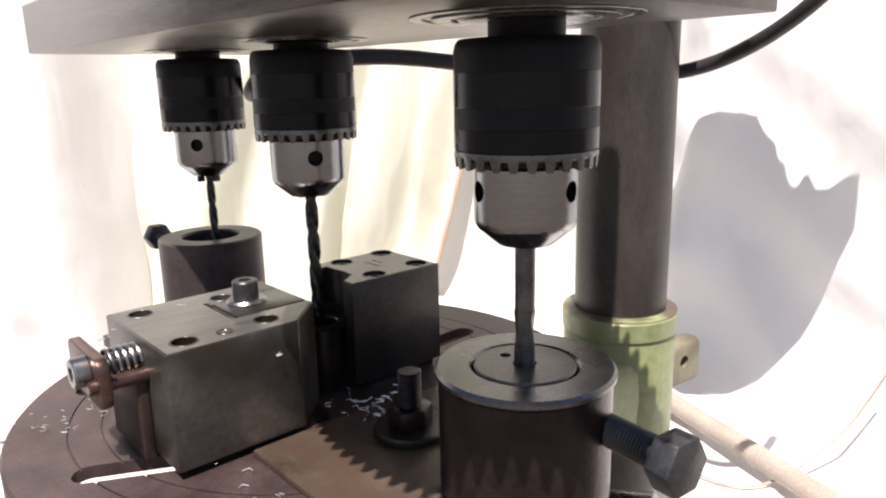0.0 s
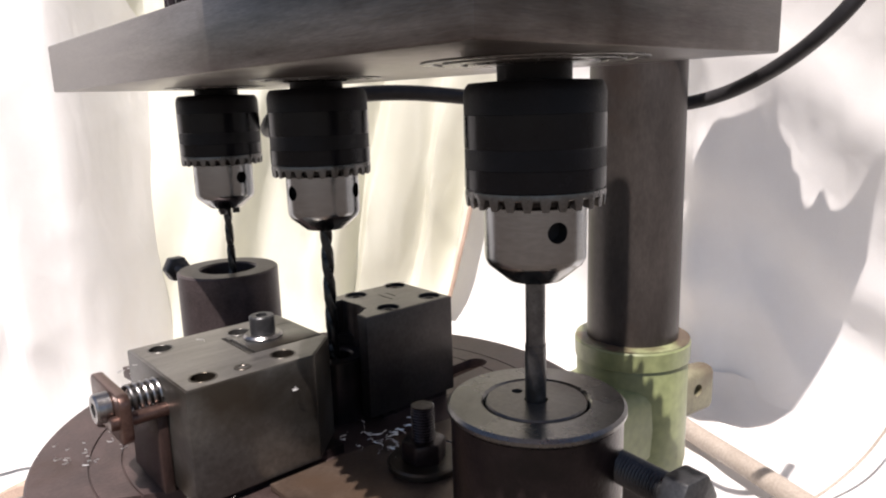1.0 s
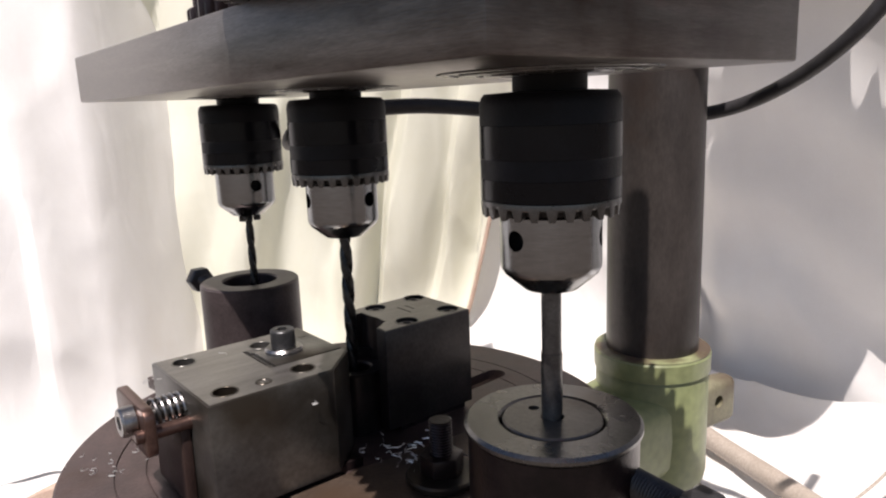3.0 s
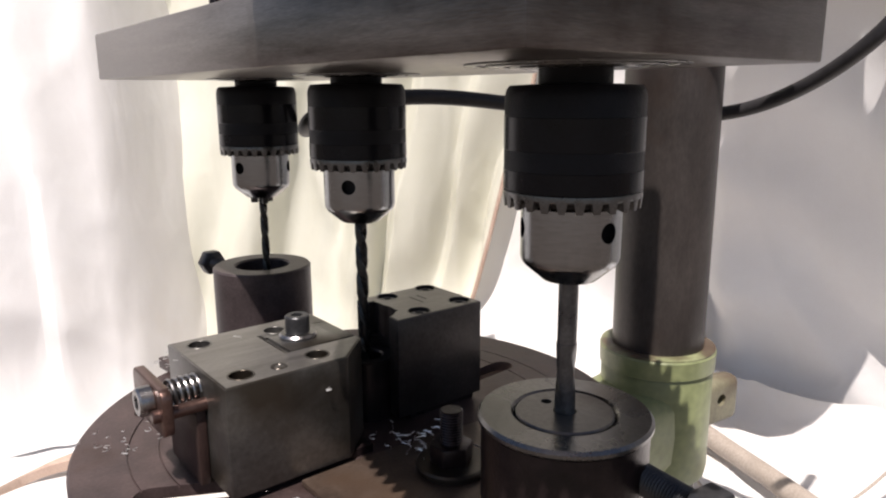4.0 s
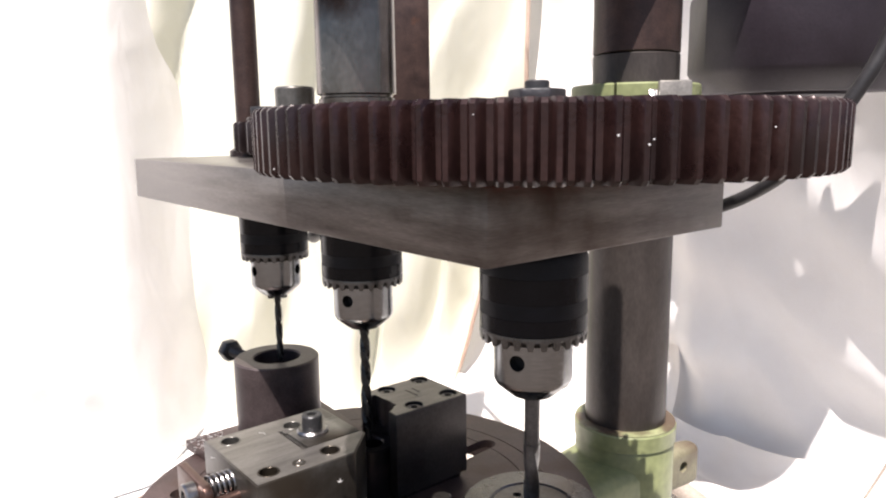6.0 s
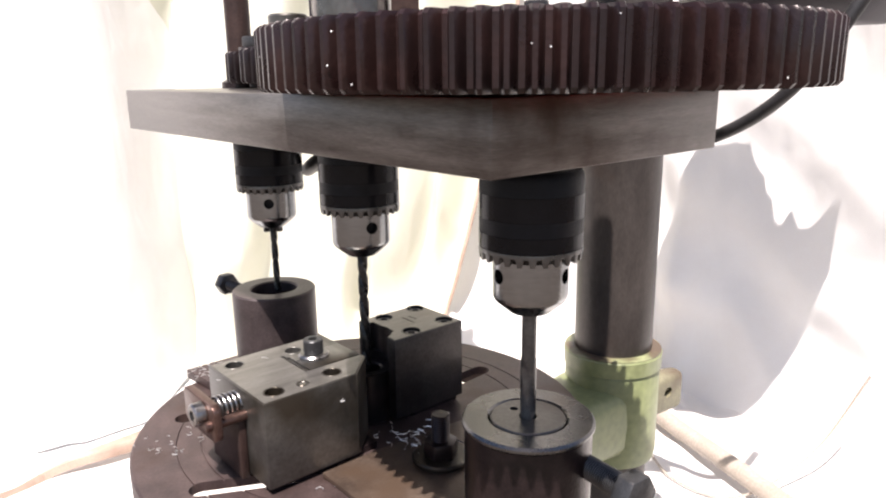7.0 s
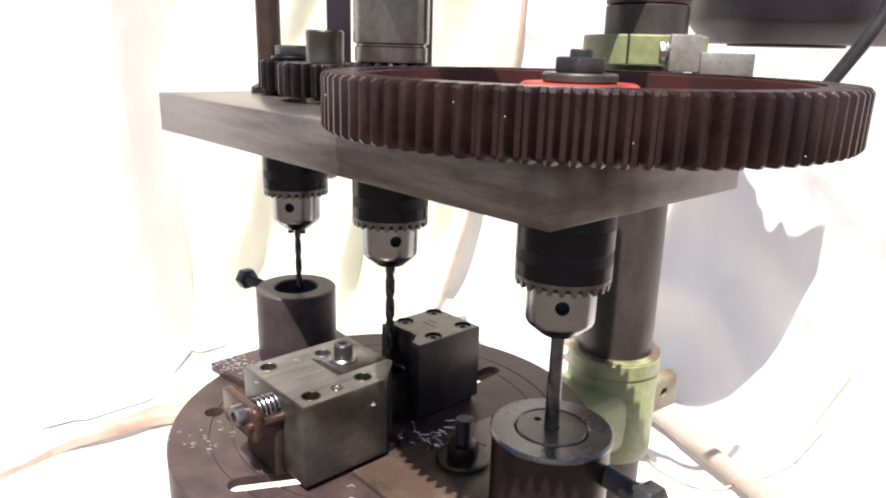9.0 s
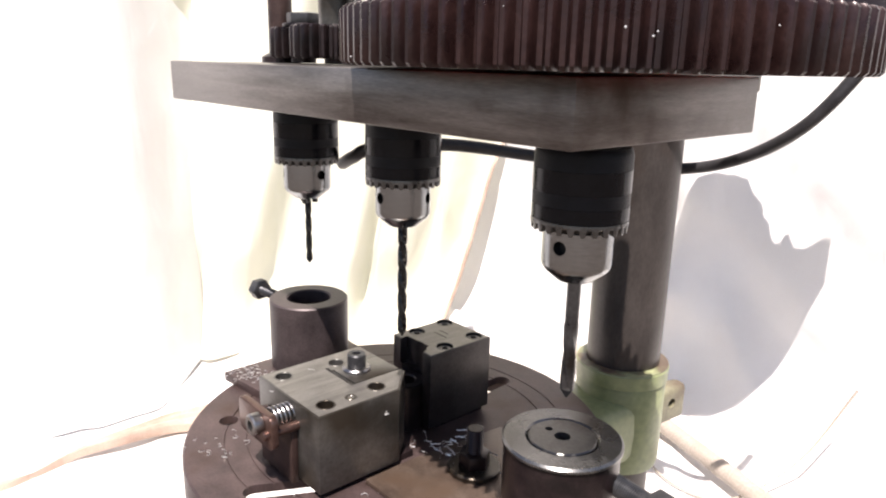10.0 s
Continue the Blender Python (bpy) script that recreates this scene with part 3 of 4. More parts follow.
def plate_parts():
    b = box(-0.1685, 0.1815, -0.0655, 0.0705, 0.1915, 0.217, 0.0009, 2)
    pl = part("plate", b, PLATE, head, "scratched grey steel plate")
    for x, r in ((FX, 0.036), (MX, 0.030), (LX, 0.028)):
        part("bearing_cap", joined(ring(r - 0.004, r, 0.1909, 0.1916, 64, (x, CY), 0.0002), ring(r - 0.013, r - 0.007, 0.1905, 0.1916, 64, (x, CY), 0.0002),
                                   rod(r - 0.015, 0.1900, 0.1916, 48, (x, CY))), EDGE, head, "turned steel bearing ring")
    part("quill", turned([(0.0185, 0.2426), (0.0207, 0.2432), (0.0207, 0.2510), (0.0196, 0.2516), (0.0196, 0.2526), (0.0215, 0.2534), (0.0215, 0.42)], 64, (MX, CY)), QUILL, head, "smooth steel quill sleeve")
    part("knob", along(rod(0.004, 0, 0.007, 20), (MX - 0.0205, CY - 0.004, 0.283), (MX - 0.04, CY - 0.008, 0.283)), BOLT, head)
    part("guide_rod", rod(0.0085, 0.217, 0.43, 32, (-0.142, 0.006)), RUST, head, "brown steel guide rod")
    part("rod_foot", turned([(0.014, 0.217), (0.014, 0.221), (0.0095, 0.2235)], 32, (-0.142, 0.006)), OIL, head)
    return pl


plate_parts()


def big_gear():
    b = spur_gear(95, 0.1066, 0.1115, 0.2188, 0.2417, 0.096)
    g = part("large_gear", b, GEAR, head, "large dark oily spur gear", (0.1358, 0.0045, 0))
    part("web", ring(0.02, 0.0955, 0.2225, 0.2305, 64), RED, g, "red-painted recessed web")
    part("inner_rim", ring(0.0935, 0.0962, 0.2300, 0.2408, 96, (0, 0), 0.0004), MAROON, g, "red inner rim, darkened for shade")
    part("hub", turned([(0.0262, 0.2300), (0.0258, 0.2375), (0.0245, 0.2386)], 48), RED, g, "chipped red hub")
    part("washer", ring(0.006, 0.0165, 0.2387, 0.2428, 48), STEEL, g, "bare steel washer")
    part("nut", hexagon(0.0118, 0.2428, 0.2494, 0.001), BOLT, g)
    part("stud", rod(0.0050, 0.2480, 0.2528, 24), BOLT, g)
    # Glints on the oily teeth, modelled as tiny bright specks.
    specks = bmesh.new()
    rnd = random.Random(11)
    for _ in range(24):
        a, z, w = rnd.random() * 2 * math.pi, rnd.uniform(0.2205, 0.2405), rnd.uniform(0.00018, 0.00042)
        lump = rod(w, 0, w * 1.2, 6, (0, 0), w * 0.4)
        along(lump, (0.1112 * math.cos(a), 0.1112 * math.sin(a), z), (math.cos(a), math.sin(a), z))
        me = bpy.data.meshes.new("tmp")
        lump.to_mesh(me)
        lump.free()
        specks.from_mesh(me)
        bpy.data.meshes.remove(me)
    tagged(part("glint_specks", specks, CHIP, g, "tiny bright specks standing for glints on the oily teeth"), kind="stuff")
    return g


def small_gear(name, x, y, teeth, r_out, label, z1):
    b = spur_gear(teeth, r_out - 0.0052, r_out, 0.2205, z1, 0.008)
    g = part(name, b, OIL, head, label, (x, y, 0))
    part("boss", rod(0.0086, 0.2175, z1 + 0.0006, 32), OIL, g)
    return g


GEAR_F = big_gear()
GEAR_M = small_gear("pinion", MX, CY, 19, 0.0243, "dark oily driving pinion", 0.2425)
GEAR_L = small_gear("pinion", LX, CY, 19, 0.0230, "dark oily pinion", 0.2405)
part("washer", rod(0.014, 0.241, 0.2435, 40), OIL, GEAR_L)
part("nut", hexagon(0.0115, 0.2435, 0.2505, 0.0009), BOLT, GEAR_L)
GEAR_I = small_gear("idler_gear", -0.0565, -0.002, 24, 0.0300, "dark oily idler gear", 0.2405)
part("cap", turned([(0.0115, 0.241), (0.0118, 0.2590), (0.0108, 0.2602)], 40), STEEL, GEAR_I, "steel idler cap")


def chuck(x, y, drop, bit, jaws):
    """A keyed drill chuck: body with key holes, toothed ring, black sleeve, bit."""
    body = turned([(0.0075, 0.1222), (0.0092, 0.1224), (0.0158, 0.1280), (0.0167, 0.1297), (0.0169, 0.1310), (0.0169, 0.1478), (0.0160, 0.1486), (0.0150, 0.1520)], 64)
    holes = [along(rod(0.0034, 0.006, 0.03, 24, (0, 0), 0), (0, 0, 0.1405), (math.cos(a), math.sin(a), 0.1405)) for a in (0, 2 * math.pi / 3, 4 * math.pi / 3)]
    c = part("chuck", cut(body, *holes), BRIGHT, head, "keyed drill chuck with a bright turned nose", (x, y, -drop))
    sleeve = part("sleeve", turned([(0.0205, 0.1528), (0.0225, 0.1533), (0.0228, 0.1560), (0.0228, 0.1832), (0.0222, 0.1856), (0.0212, 0.1868), (0.0145, 0.1872)], 72),
                  BLACK, c, "black sleeve")
    for z0, z1 in ((0.1536, 0.1602), (0.1664, 0.1770)):
        part("polished_band", ring(0.0215, 0.02293, z0, z1, 72, (0, 0), 0.0001), GLOSS, sleeve, "polished black band")
    part("tooth_groove", turned([(0.0165, 0.1490), (0.0196, 0.1492), (0.0212, 0.1520), (0.0212, 0.1530)], 64), HOLE, c)
    # ring with bevelled key teeth below
    n = 26
    b = bmesh.new()
    rows = []
    for r0, z0, dep in ((0.0205, 0.1534, 0), (0.0228, 0.1532, 0), (0.0230, 0.1516, 0), (0.0226, 0.1479, 1), (0.0195, 0.1488, 1), (0.0170, 0.1500, 0)):
        row = []
        for k in range(n * 4):
            up = 0.0032 if dep and k % 4 in (2, 3) else 0
            a = 2 * math.pi * (k + (0.25 if k % 2 else -0.25) * (1 if up else 1)) / (n * 4)
            row.append(b.verts.new((r0 * math.cos(a), r0 * math.sin(a), z0 + up)))
        rows.append(row)
    for p, q in zip(rows, rows[1:]):
        for k in range(n * 4):
            b.faces.new((p[k], q[k], q[(k + 1) % (n * 4)], p[(k + 1) % (n * 4)]))
    part("key_ring", b, TEETH, c, "toothed steel ring")
    part("neck", rod(0.0120, 0.185, 0.1955, 40), BLACK, c)
    for k in range(3):
        a = 2 * math.pi * k / 3 + math.pi / 3
        j = box(-0.002, 0.002, -0.0016, 0.0016, 0.122 - jaws, 0.130, 0.0004)
        bmesh.ops.transform(j, matrix=pose(0.0050 * math.cos(a), 0.0050 * math.sin(a), 0, 0, 0, math.degrees(a)), verts=j.verts)
        part("jaw", j, DRILL, c)
    part("plug", rod(0.0086, 0.1228, 0.13, 32), HOLE, c)
    for a in (0, 2 * math.pi / 3, 4 * math.pi / 3):
        part("key_hole", along(rod(0.00335, 0.0058, 0.0110, 24, (0, 0), 0), (0, 0, 0.1405), (math.cos(a), math.sin(a), 0.1405)), HOLE, c, "dark key hole")
    for name, mesh, mat, label in bit:
        part(name, mesh, mat, c, label)
    return c


CHUCK_F = chuck(0.1334, 0.0060, 0.0020, [("shank", rod(0.0034, 0.098, 0.126, 32), CUTTER, "plain steel shank"), ("cutter", twist(0.0037, 0.0592, 0.099, 0.45, 0.22, 0.006), CUTTER, "worn fluted cutter")], 0.0004)
CHUCK_M = chuck(MX, CY, 0, [("drill_bit", twist(0.0030, 0.0485, 0.126, 2.6, 0.5, 0.004, 20, 90), DRILL, "dark twist drill")], 0.0004)
CHUCK_L = chuck(LX, CY, 0, [("drill_bit", twist(0.0024, 0.0722, 0.126, 2.0, 0.45, 0.003, 20, 60), DRILL, "thin dark twist drill")], 0.0035)


# ---- jigs and blocks on the table ----
def socket_screw(name, x, y, z, parent, r=0.0048):
    """A socket head sunk in its counterbore."""
    b = cut(rod(r * 0.82, z - 0.012, z - 0.0012, 32, (x, y), 0.0005), prism([(x + r * 0.42 * math.cos(math.pi / 3 * k), y + r * 0.42 * math.sin(math.pi / 3 * k)) for k in range(6)], z - 0.005, z + 0.01, 0))
    return part(name, b, PALER_STEEL, parent, "dull socket screw")


def counterbores(spots, z, r=0.0055, depth=0.0125):
    return [rod(r, z - depth, z + 0.01, 32, p, 0) for p in spots]


def vise_block():
    ob = thing("clamp_block", "scratched steel clamping block on the drill table", "steel block", "clamp blocks on the table")
    x0, x1, y0, y1, z0, z1 = -0.025, 0.0412, -0.083, -0.0105, TABLE_Z + 0.0035, 0.0695
    poly = [(x0, y0), (x1, y0), (x1, -0.0285), (0.0235, y1), (x0, y1)]
    spots = [(-0.015, -0.072), (0.031, -0.072), (0.030, -0.037), (-0.012, -0.037)]
    body = cut(prism(poly, z0, z1, 0.0007), *counterbores(spots, z1, 0.0048, 0.018), box(-0.0045, 0.0195, -0.0450, -0.008, z1 - 0.0012, z1 + 0.01, 0),
               box(-0.0085, 0.0155, -0.0470, -0.0450, z1 - 0.003, z1 + 0.01, 0))
    part("body", body, STEEL, ob)
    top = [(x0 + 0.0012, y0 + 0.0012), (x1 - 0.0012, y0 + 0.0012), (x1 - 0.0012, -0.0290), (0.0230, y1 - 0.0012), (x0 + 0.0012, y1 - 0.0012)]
    part("top_face", cut(prism(top, z1 - 0.0006, z1 + 0.00012, 0), *counterbores(spots, z1, 0.0052, 0.018), box(-0.0089, 0.0198, -0.0474, -0.008, z1 - 0.003, z1 + 0.01, 0)), PALER_STEEL, ob, "paler top face")
    part("foot", box(x0 + 0.004, x1 - 0.004, y0 + 0.004, y1 - 0.004, TABLE_Z, z0 + 0.0005, 0), OIL, ob)
    part("slide_plate", box(-0.0040, 0.0190, -0.0440, -0.0115, z1 - 0.0012, z1 + 0.0004, 0.0004), STEEL, ob, "worn square slide plate")
    bx, by = 0.0038, -0.0325
    z1 -= 0.0004
    part("washer", turned([(0.0086, z1 + 0.0006), (0.0087, z1 + 0.002), (0.0078, z1 + 0.003)], 40, (bx, by)), ZINC, ob, "bright washer")
    head_b = cut(turned([(0.0054, z1 + 0.003), (0.0056, z1 + 0.0035), (0.0056, z1 + 0.0106), (0.0051, z1 + 0.0112)], 40, (bx, by)),
                 prism([(bx + 0.0028 * math.cos(math.pi / 3 * k), by + 0.0028 * math.sin(math.pi / 3 * k)) for k in range(6)], z1 + 0.007, z1 + 0.02, 0))
    part("cap_screw", head_b, BOLT, ob, "dark socket cap screw")
    z1 += 0.0004
    for x, y in spots:
        part("bore_rim", ring(0.0047, 0.0056, z1 - 0.0003, z1 + 0.00025, 36, (x, y), 0.0001), STEEL, ob, "worn rim of a bore")
        part("hole_plug", rod(0.0046, z1 - 0.016, z1 - 0.006, 24, (x, y)), HOLE, ob)
    part("plug", ring(0.0016, 0.0036, z1 - 0.001, z1 + 0.0004, 32, (0.0320, -0.0560), 0.0003), STEEL, ob, "pressed-in steel plug")
    # sprung guide on the side face
    sx, sz = 0.0115, 0.0610
    part("guide_pin", along(rod(0.0028, 0, 0.0225, 24), (sx + 0.0078, y0 + 0.001, sz - 0.0045), (sx + 0.0078, y0 - 1, sz - 0.0045)), BRASSY, ob, "brown guide pin")
    part("screw_shank", along(rod(0.0028, 0, 0.022, 24), (sx, y0 + 0.001, sz), (sx, y0 - 1, sz)), ZINC, ob)
    coil = []
    for k in range(61):
        a = 2 * math.pi * k / 12
        coil.append((sx + 0.0056 * math.cos(a), y0 - 0.0005 - 0.0128 * k / 60, sz + 0.0056 * math.sin(a)))
    part("spring", tube_curve(coil, 0.0009, 8, 2), ZINC, ob, "bright coil spring")
    rim = [(cx + 0.0042 * math.cos(a), cz + 0.0042 * math.sin(a)) for cx, cz, a0 in ((0.0205, 0.0026, 0), (-0.0098, 0.0026, 90), (-0.0098, -0.0090, 180), (0.0205, -0.0090, 270))
           for a in (radians(a0 + 22.5 * k) for k in range(5))]
    flange = prism(rim, 0, 0.0042, 0.0007)
    bmesh.ops.transform(flange, matrix=Matrix.Translation((0, y0 - 0.0143, sz)) @ Matrix.Rotation(radians(90), 4, "X"), verts=flange.verts)
    part("flange", flange, BRASSY, ob, "brown flange bar with rounded corners")
    part("screw_head", along(cut(turned([(0.0055, 0), (0.0060, 0.0006), (0.0060, 0.0052), (0.0053, 0.0060)], 32),
                                 prism([(0.0032 * math.cos(math.pi / 3 * k), 0.0032 * math.sin(math.pi / 3 * k)) for k in range(6)], 0.0025, 0.02, 0)),
                             (sx, y0 - 0.0185, sz), (sx, y0 - 1, sz)), ZINC, ob, "bright socket screw head")
    part("side_plate", box(-0.016, 0.020, y0 - 0.0045, y0 - 0.0002, TABLE_Z + 0.002, sz - 0.006, 0.0008), RUST, ob, "rust-brown side plate")
    return ob


vise_block()


def rear_block():
    ob = thing("clamp_block", "dark steel rear block with four socket screws", "steel block", "clamp blocks on the table")
    x0, x1, y0, y1, z0, z1 = -0.0208, 0.0238, 0.0090, 0.0638, TABLE_Z + 0.0035, 0.073
    spots = [(-0.0145, 0.0305), (0.0165, 0.0285), (0.0150, 0.0560), (-0.0152, 0.0568)]
    body = cut(prism([(x0, y0 + 0.006), (x1, y0 + 0.001), (x1, y1), (x0, y1)], z0, z1, 0.0007), *counterbores(spots, z1), rod(0.0138, 0.01, 0.1, 48, (0.002, 0.007), 0),
               box(-0.012, 0.010, 0.0, 0.020, 0.056, 0.1, 0))
    for at, run in (((0.000, 0.039), 0.012), ((-0.002, 0.044), 0.008)):
        part("scribed_line", box(at[0] - run / 2, at[0] + run / 2, at[1] - 0.0004, at[1] + 0.0004, z1 - 0.0002, z1 + 0.0002, 0), HOLE, ob)
    part("body", body, OILED_STEEL, ob)
    part("top_face", cut(prism([(x0 + 0.0012, y0 + 0.0075), (x1 - 0.0012, y0 + 0.0022), (x1 - 0.0012, y1 - 0.0012), (x0 + 0.0012, y1 - 0.0012)], z1 - 0.0006, z1 + 0.00012, 0), *counterbores(spots, z1, 0.0060),
                            rod(0.0142, 0.01, 0.1, 48, (0.002, 0.007), 0), box(-0.0125, 0.0105, 0.0, 0.0205, 0.056, 0.1, 0)), PALER_STEEL, ob, "paler top face")
    part("foot", box(x0 + 0.003, x1 - 0.003, y0 + 0.010, y1 - 0.003, TABLE_Z, z0 + 0.0005, 0), OIL, ob)
    for x, y in spots:
        part("bore_rim", ring(0.0054, 0.0063, z1 - 0.0003, z1 + 0.00025, 36, (x, y), 0.0001), STEEL, ob, "worn rim of a bore")
        socket_screw("socket_screw", x, y, z1, ob, 0.0057)
    return ob


rear_block()


def work_bush():
    b = ring(0.0068, 0.0135, TABLE_Z, 0.0510, 48, (0.002, 0.007), 0.0008)
    tagged(part("work_bush", b, OIL), "oily steel bush held between the blocks", "bush")


work_bush()


def front_jig():
    ob = thing("drill_jig", "dark steel cylinder jig with a polished top disc", "jig", "cylinder jigs on the table")
    c = (0.1335, 0.0055)
    part("body", turned([(0.0290, TABLE_Z + 0.003), (0.0300, TABLE_Z + 0.004), (0.0300, 0.0645), (0.0292, 0.0648)], 72, c), OIL, ob)
    part("top_disc", ring(0.0182, 0.0312, 0.0648, 0.0682, 96, c, 0.0011), EDGE, ob, "bare steel top ring with a bright edge")
    inner = cut(rod(0.0177, 0.0640, 0.0683, 64, c), rod(0.0042, 0.05, 0.08, 24, c, 0), rod(0.0020, 0.05, 0.08, 20, (c[0] - 0.0095, c[1] + 0.0005), 0))
    part("insert", inner, STEEL, ob, "drilled insert disc")
    s, d = Vector((0.1490, 0.0168, 0.0500)), Vector((0.035, -0.004, 0)).normalized()
    part("bolt_shank", along(threaded(0.0056, 0.0375), s, s + d), BOLT, ob, "threaded black shank")
    part("bolt_head", along(hexagon(0.0102, 0, 0.0090, 0.001), s + d * 0.0345, s + d), BOLT, ob, "black hexagon head")
    return ob


def threaded(r, length, pitch=0.00125, seg=24):
    """A screw thread along +z."""
    prof = [(r * 0.3, 0)]
    z = 0.0
    while z < length:
        prof += [(r * 0.88, z), (r, z + pitch * 0.5)]
        z += pitch
    prof.append((r * 0.88, length))
    return turned(prof, seg)


front_jig()


def left_jig():
    ob = thing("drill_jig", "dark steel cylinder jig with an open bore", "jig", "cylinder jigs on the table")
    c = (-0.110, 0.003)
    part("body", ring(0.0160, 0.0292, TABLE_Z + 0.0065, 0.078, 72, c, 0.001), DARK_IRON, ob)
    part("bore_floor", rod(0.0165, TABLE_Z + 0.0065, 0.032, 40, c), HOLE, ob)
    s, e = Vector((c[0] - 0.027, c[1] - 0.004, 0.0685)), Vector((-0.172, -0.005, 0.0690))
    d = (e - s).normalized()
    part("screw_shank", along(threaded(0.0040, (e - s).length), s, e), BOLT, ob)
    part("screw_head", along(hexagon(0.0086, -0.003, 0.005, 0.0008), e, e + d), BOLT, ob, "black hexagon head")
    return ob


left_jig()


def strips():
    b = prism([(-0.1315, -0.0575), (-0.070, -0.050), (-0.055, 0.045), (-0.135, 0.050)], TABLE_Z, TABLE_Z + 0.0065, 0.0005)
    tagged(part("steel_strip", b, IRON), "flat brown steel strip under the cylinder jig", "steel plate")
    b = prism([(0.0430, -0.0540), (0.128, -0.0540), (0.128, 0.030), (0.050, 0.050), (0.043, -0.02)], TABLE_Z, TABLE_Z + 0.003, 0.0005)
    tagged(part("base_plate", b, BROWN), "thin brown base plate under the front jig", "steel plate")


strips()


def clamp_stud():
    ob = thing("clamp_stud", "oily table stud with nut and washer", "bolt")
    c = (0.075, 0.001)
    part("washer", ring(0.006, 0.0155, TABLE_Z + 0.003, TABLE_Z + 0.0065, 40, c), STEEL, ob)
    n = hexagon(0.0095, TABLE_Z + 0.0065, TABLE_Z + 0.015, 0.0008)
    bmesh.ops.translate(n, vec=(*c, 0), verts=n.verts)
    part("nut", n, OIL, ob)
    st = threaded(0.0050, 0.016)
    bmesh.ops.translate(st, vec=(*c, TABLE_Z + 0.014), verts=st.verts)
    part("stud", st, OIL, ob)


clamp_stud()


def chips():
    """Curled and broken drill chips, scattered where they fell."""
    rnd = random.Random(5)
    places = [((-0.118, -0.045), 0.013, TABLE_Z + 0.0065, 60), ((-0.045, -0.098), 0.020, TABLE_Z, 18), ((0.046, -0.006), 0.009, TABLE_Z + 0.003, 10), ((0.068, -0.064), 0.014, TABLE_Z, 14),
              ((0.05, 0.01), 0.012, TABLE_Z + 0.003, 6), ((0.0425, -0.039), 0.0012, 0.058, 5), ((0.01, -0.06), 0.02, 0.0697, 2)]
    bm = bmesh.new()
    for (x, y), spread, z, count in places:
        for _ in range(count):
            cx, cy = x + rnd.gauss(0, spread * 0.6), y + rnd.gauss(0, spread * 0.6)
            a, size, n = rnd.random() * 6.28, rnd.uniform(0.0008, 0.0024), rnd.randint(3, 7)
            rise = rnd.uniform(0.0002, 0.0012)
            prev = None
            for k in range(n):
                t = a + k * rnd.uniform(0.5, 0.9)
                px, py, pz = cx + size * math.cos(t), cy + size * math.sin(t), z + 0.0003 + rise * k / n
                row = [bm.verts.new((px, py, pz)), bm.verts.new((px + rnd.uniform(-2e-4, 2e-4), py, pz + rnd.uniform(0.0003, 0.0007)))]
                if prev:
                    bm.faces.new((prev[0], row[0], row[1], prev[1]))
                prev = row
                cx += rnd.uniform(-3e-4, 3e-4)
    for _ in range(26):                    # long broken strands by the stud
        p = Vector((rnd.gauss(0.052, 0.010), rnd.gauss(0.002, 0.009), TABLE_Z + 0.0035 + rnd.random() * 0.004))
        a, prev = rnd.gauss(0.5, 0.5), None
        for k in range(rnd.randint(4, 9)):
            row = [bm.verts.new(p), bm.verts.new(p + Vector((rnd.uniform(-2e-4, 2e-4), 3e-4, rnd.uniform(4e-4, 8e-4))))]
            if prev:
                bm.faces.new((prev[0], row[0], row[1], prev[1]))
            prev = row
            a += rnd.gauss(0, 0.35)
            p = p + Vector((0.0015 * math.cos(a), 0.0015 * math.sin(a), rnd.uniform(-3e-4, 5e-4)))
            p.z = max(p.z, TABLE_Z + 0.0033)
    tagged(part("metal_chips", bm, CHIP), "bright curled metal chips scattered on the table", "chips", kind="stuff")


chips()


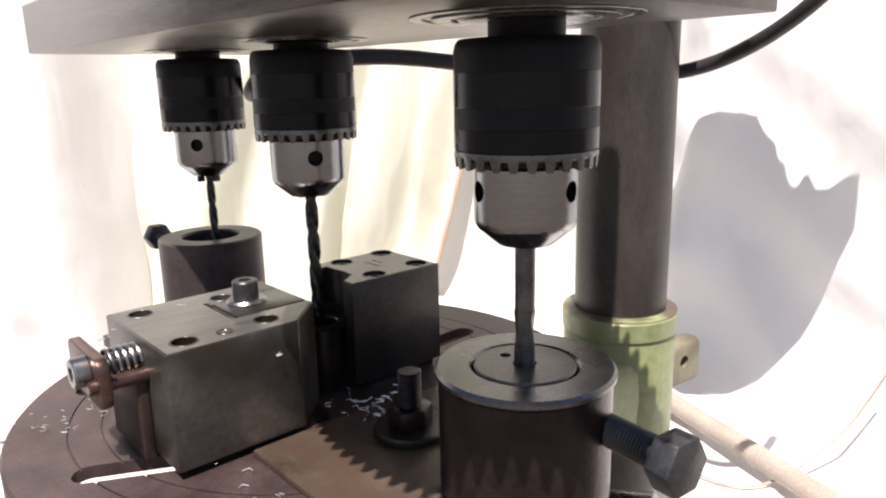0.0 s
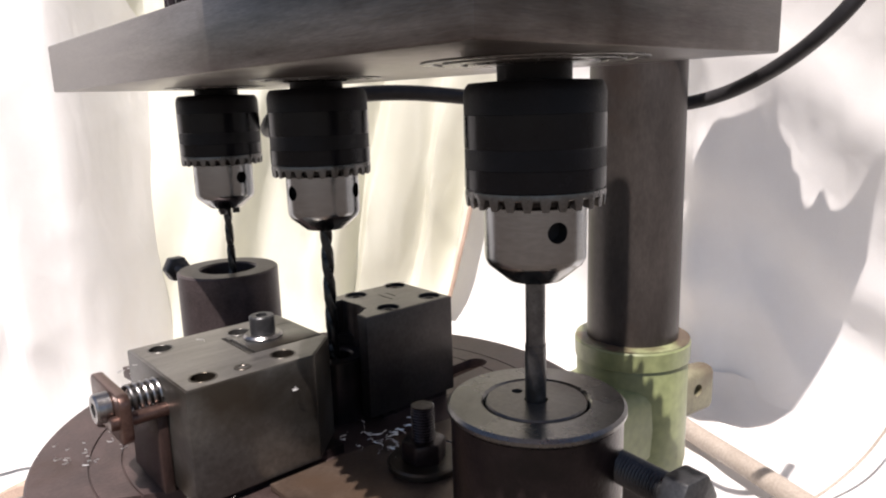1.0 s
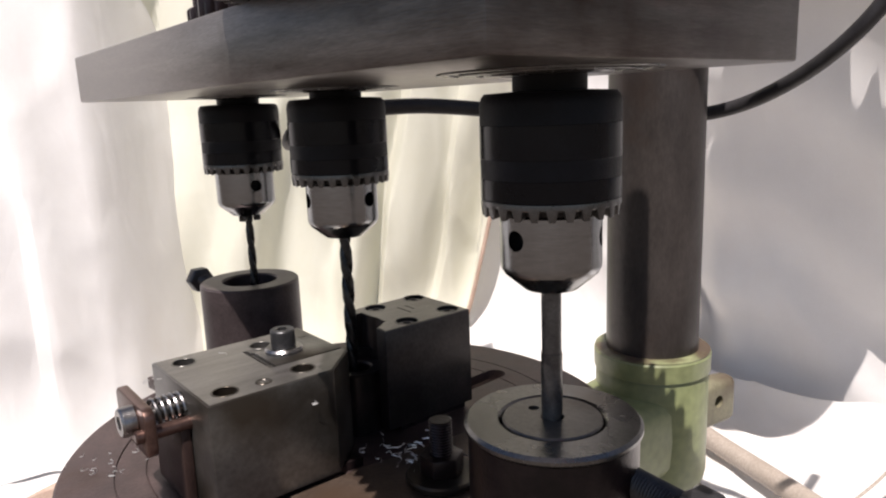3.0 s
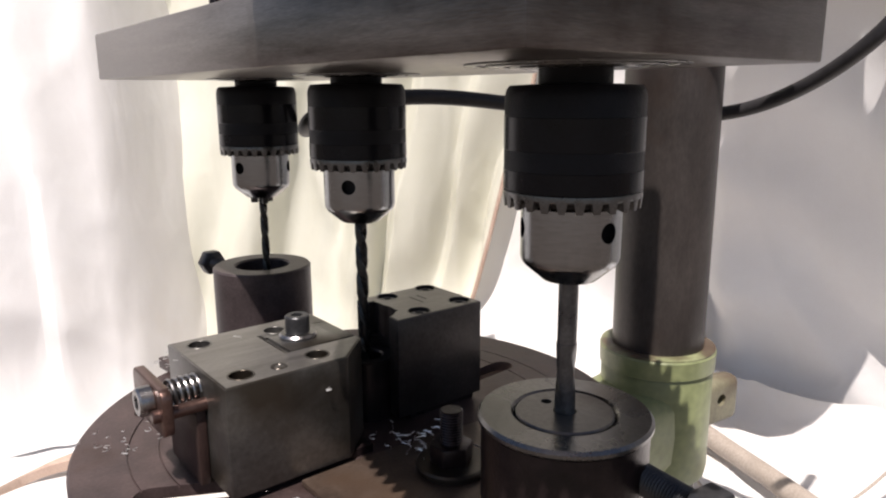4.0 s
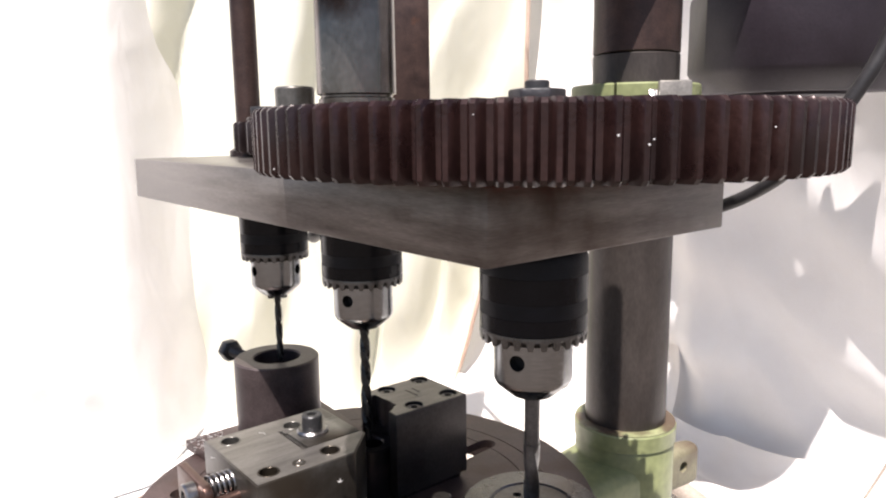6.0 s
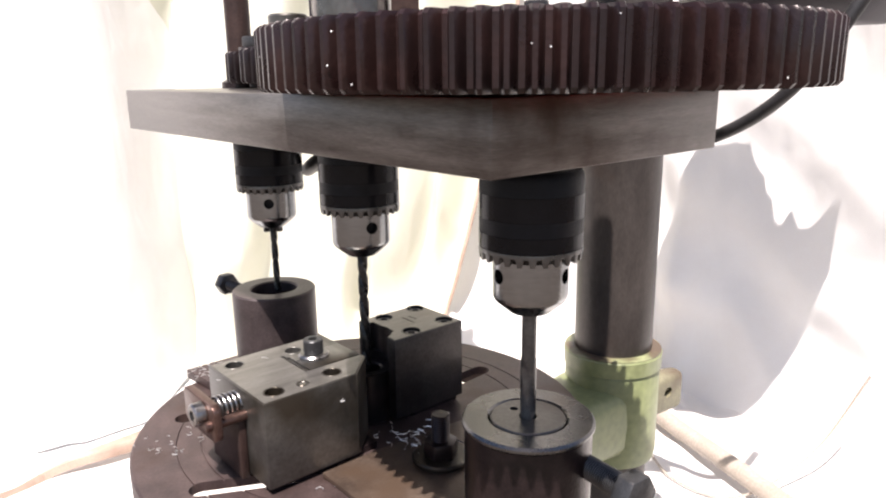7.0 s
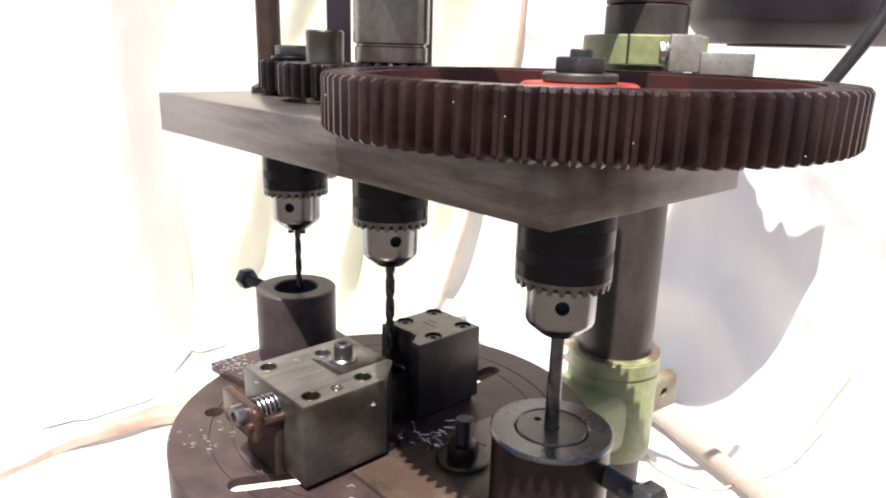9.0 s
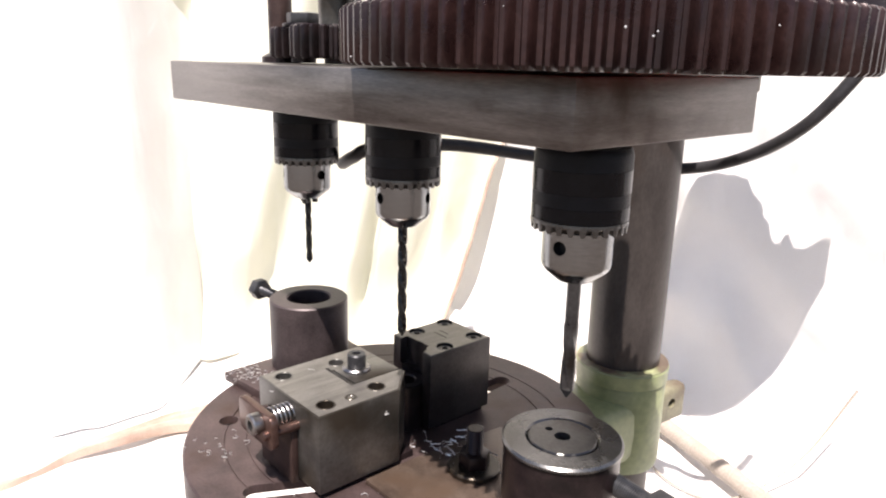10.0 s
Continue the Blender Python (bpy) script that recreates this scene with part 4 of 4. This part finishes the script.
def floor_things():
    b = tube_curve([(-0.26, 0.545, FLOOR_Z + 0.045), (-0.16, 0.525, FLOOR_Z + 0.024), (-0.08, 0.492, FLOOR_Z + 0.020), (0.015, 0.455, FLOOR_Z + 0.020), (0.115, 0.414, FLOOR_Z + 0.020), (0.25, 0.355, FLOOR_Z + 0.020), (0.45, 0.27, FLOOR_Z + 0.020)], 0.0105, 16)
    tagged(part("tube", b, TUBE), "pale plastic tube lying on the white sheet", "tube")
    b = tube_curve([(-0.06, 0.43, FLOOR_Z + 0.006), (-0.02, 0.405, FLOOR_Z + 0.006), (0.03, 0.405, FLOOR_Z + 0.006), (0.06, 0.44, FLOOR_Z + 0.012), (0.09, 0.50, FLOOR_Z + 0.05), (0.12, 0.53, FLOOR_Z + 0.13)], 0.0014, 8)
    tagged(part("thin_wire", b, TUBE), "thin pale wire on the white sheet", "wire")
    b = bmesh.new()
    rows = []
    for k in range(90):
        f = k / 89
        y = -0.30 + f * 0.42
        wide = 0.005 + 0.034 * max(0.0, (f - 0.42) / 0.58) ** 1.4
        x = -0.464 + 0.008 * math.sin(f * 9) + 0.004 * math.sin(f * 23)
        top, under = [], []
        for q in range(17):
            c = q / 16
            ply = 0.5 - 0.5 * math.cos(2 * math.pi * (3 * c + 0.35 * math.sin(f * 7)))
            z = FLOOR_Z + 0.014 + 0.004 * math.sin(f * 13) + 0.007 * min(1.0, wide / 0.03) * ply + 0.014 * c * min(1.0, wide / 0.05)
            top.append(b.verts.new((x - wide * c, y + 0.02 * c, z)))
            under.append(b.verts.new((x - wide * c, y + 0.02 * c, z - 0.010)))
        rows.append(top + under[::-1])
    for p, q in zip(rows, rows[1:]):
        for k in range(34):
            b.faces.new((p[k], q[k], q[(k + 1) % 34], p[(k + 1) % 34]))
    bmesh.ops.recalc_face_normals(b, faces=b.faces)
    tagged(part("cloth_hem", b, HEM), "tan pleated hem of the sheet on the ground", "cloth")


floor_things()


def motions():
    lift = [(0, -0.0091), (1, -0.0080), (2.5, -0.0055), (4.5, -0.0021), (5.2, -0.0013), (6.5, 0.0006), (7.5, 0.0003), (8.5, 0.0), (9.0, 0.0), (9.2, 0.0005), (9.3, 0.0022), (9.4, 0.0045), (9.5, 0.0080), (9.6, 0.0100), (9.7, 0.0125), (9.8, 0.0165), (9.9, 0.0235), (10, 0.0322)]
    walk(head, [(t, pose(0, 0, z, 0.1, 0.1 - 0.35 * max(0, t - 9.2) / 0.8, -0.25 + 0.5 * max(0, t - 9.2) / 0.8)) for t, z in lift])
    walk(CABLE, [(t, pose(0.035, 0.282, 0.167 + 0.15 * max(0, z), -68 * max(0, z), 34 * max(0, z), 0)) for t, z in lift])
    blown = [(0, 0.0), (0.7, 0.06), (1.0, 0.42), (1.4, 0.85), (1.8, 1.0), (2.7, 1.0), (3.8, 1.0), (4.5, 1.0), (5.2, 0.95), (6.3, 0.85), (6.6, 0.6), (7.0, 0.3), (7.5, 0.08), (8.2, 0.0), (9.0, 0.05), (10, 0.0)]
    walk(SHEET_R, [(t, pose(*RIGHT_HINGE, 21.0 * f, 0, 0)) for t, f in blown])
    hinge_line = Vector((0.80, 0.60, 0))
    walk(SHEET_M, [(t, Matrix.Translation(MIDDLE_HINGE) @ Matrix.Rotation(radians(8 * f), 4, hinge_line)) for t, f in blown])
    times = [k / FPS for k in range(301)]
    for ob, start, speed in ((CHUCK_F, 10, 446.8), (GEAR_F, 0, 446.8), (CHUCK_M, -20, -2227.4), (GEAR_M, 0, -2227.4), (CHUCK_L, -41, -2227.4), (GEAR_L, 0, -2227.4), (GEAR_I, 0, 1763.4)):
        x, y, z = ob.location
        walk(ob, [(t, pose(x, y, z, 0, 0, start + speed * t)) for t in times])


motions()
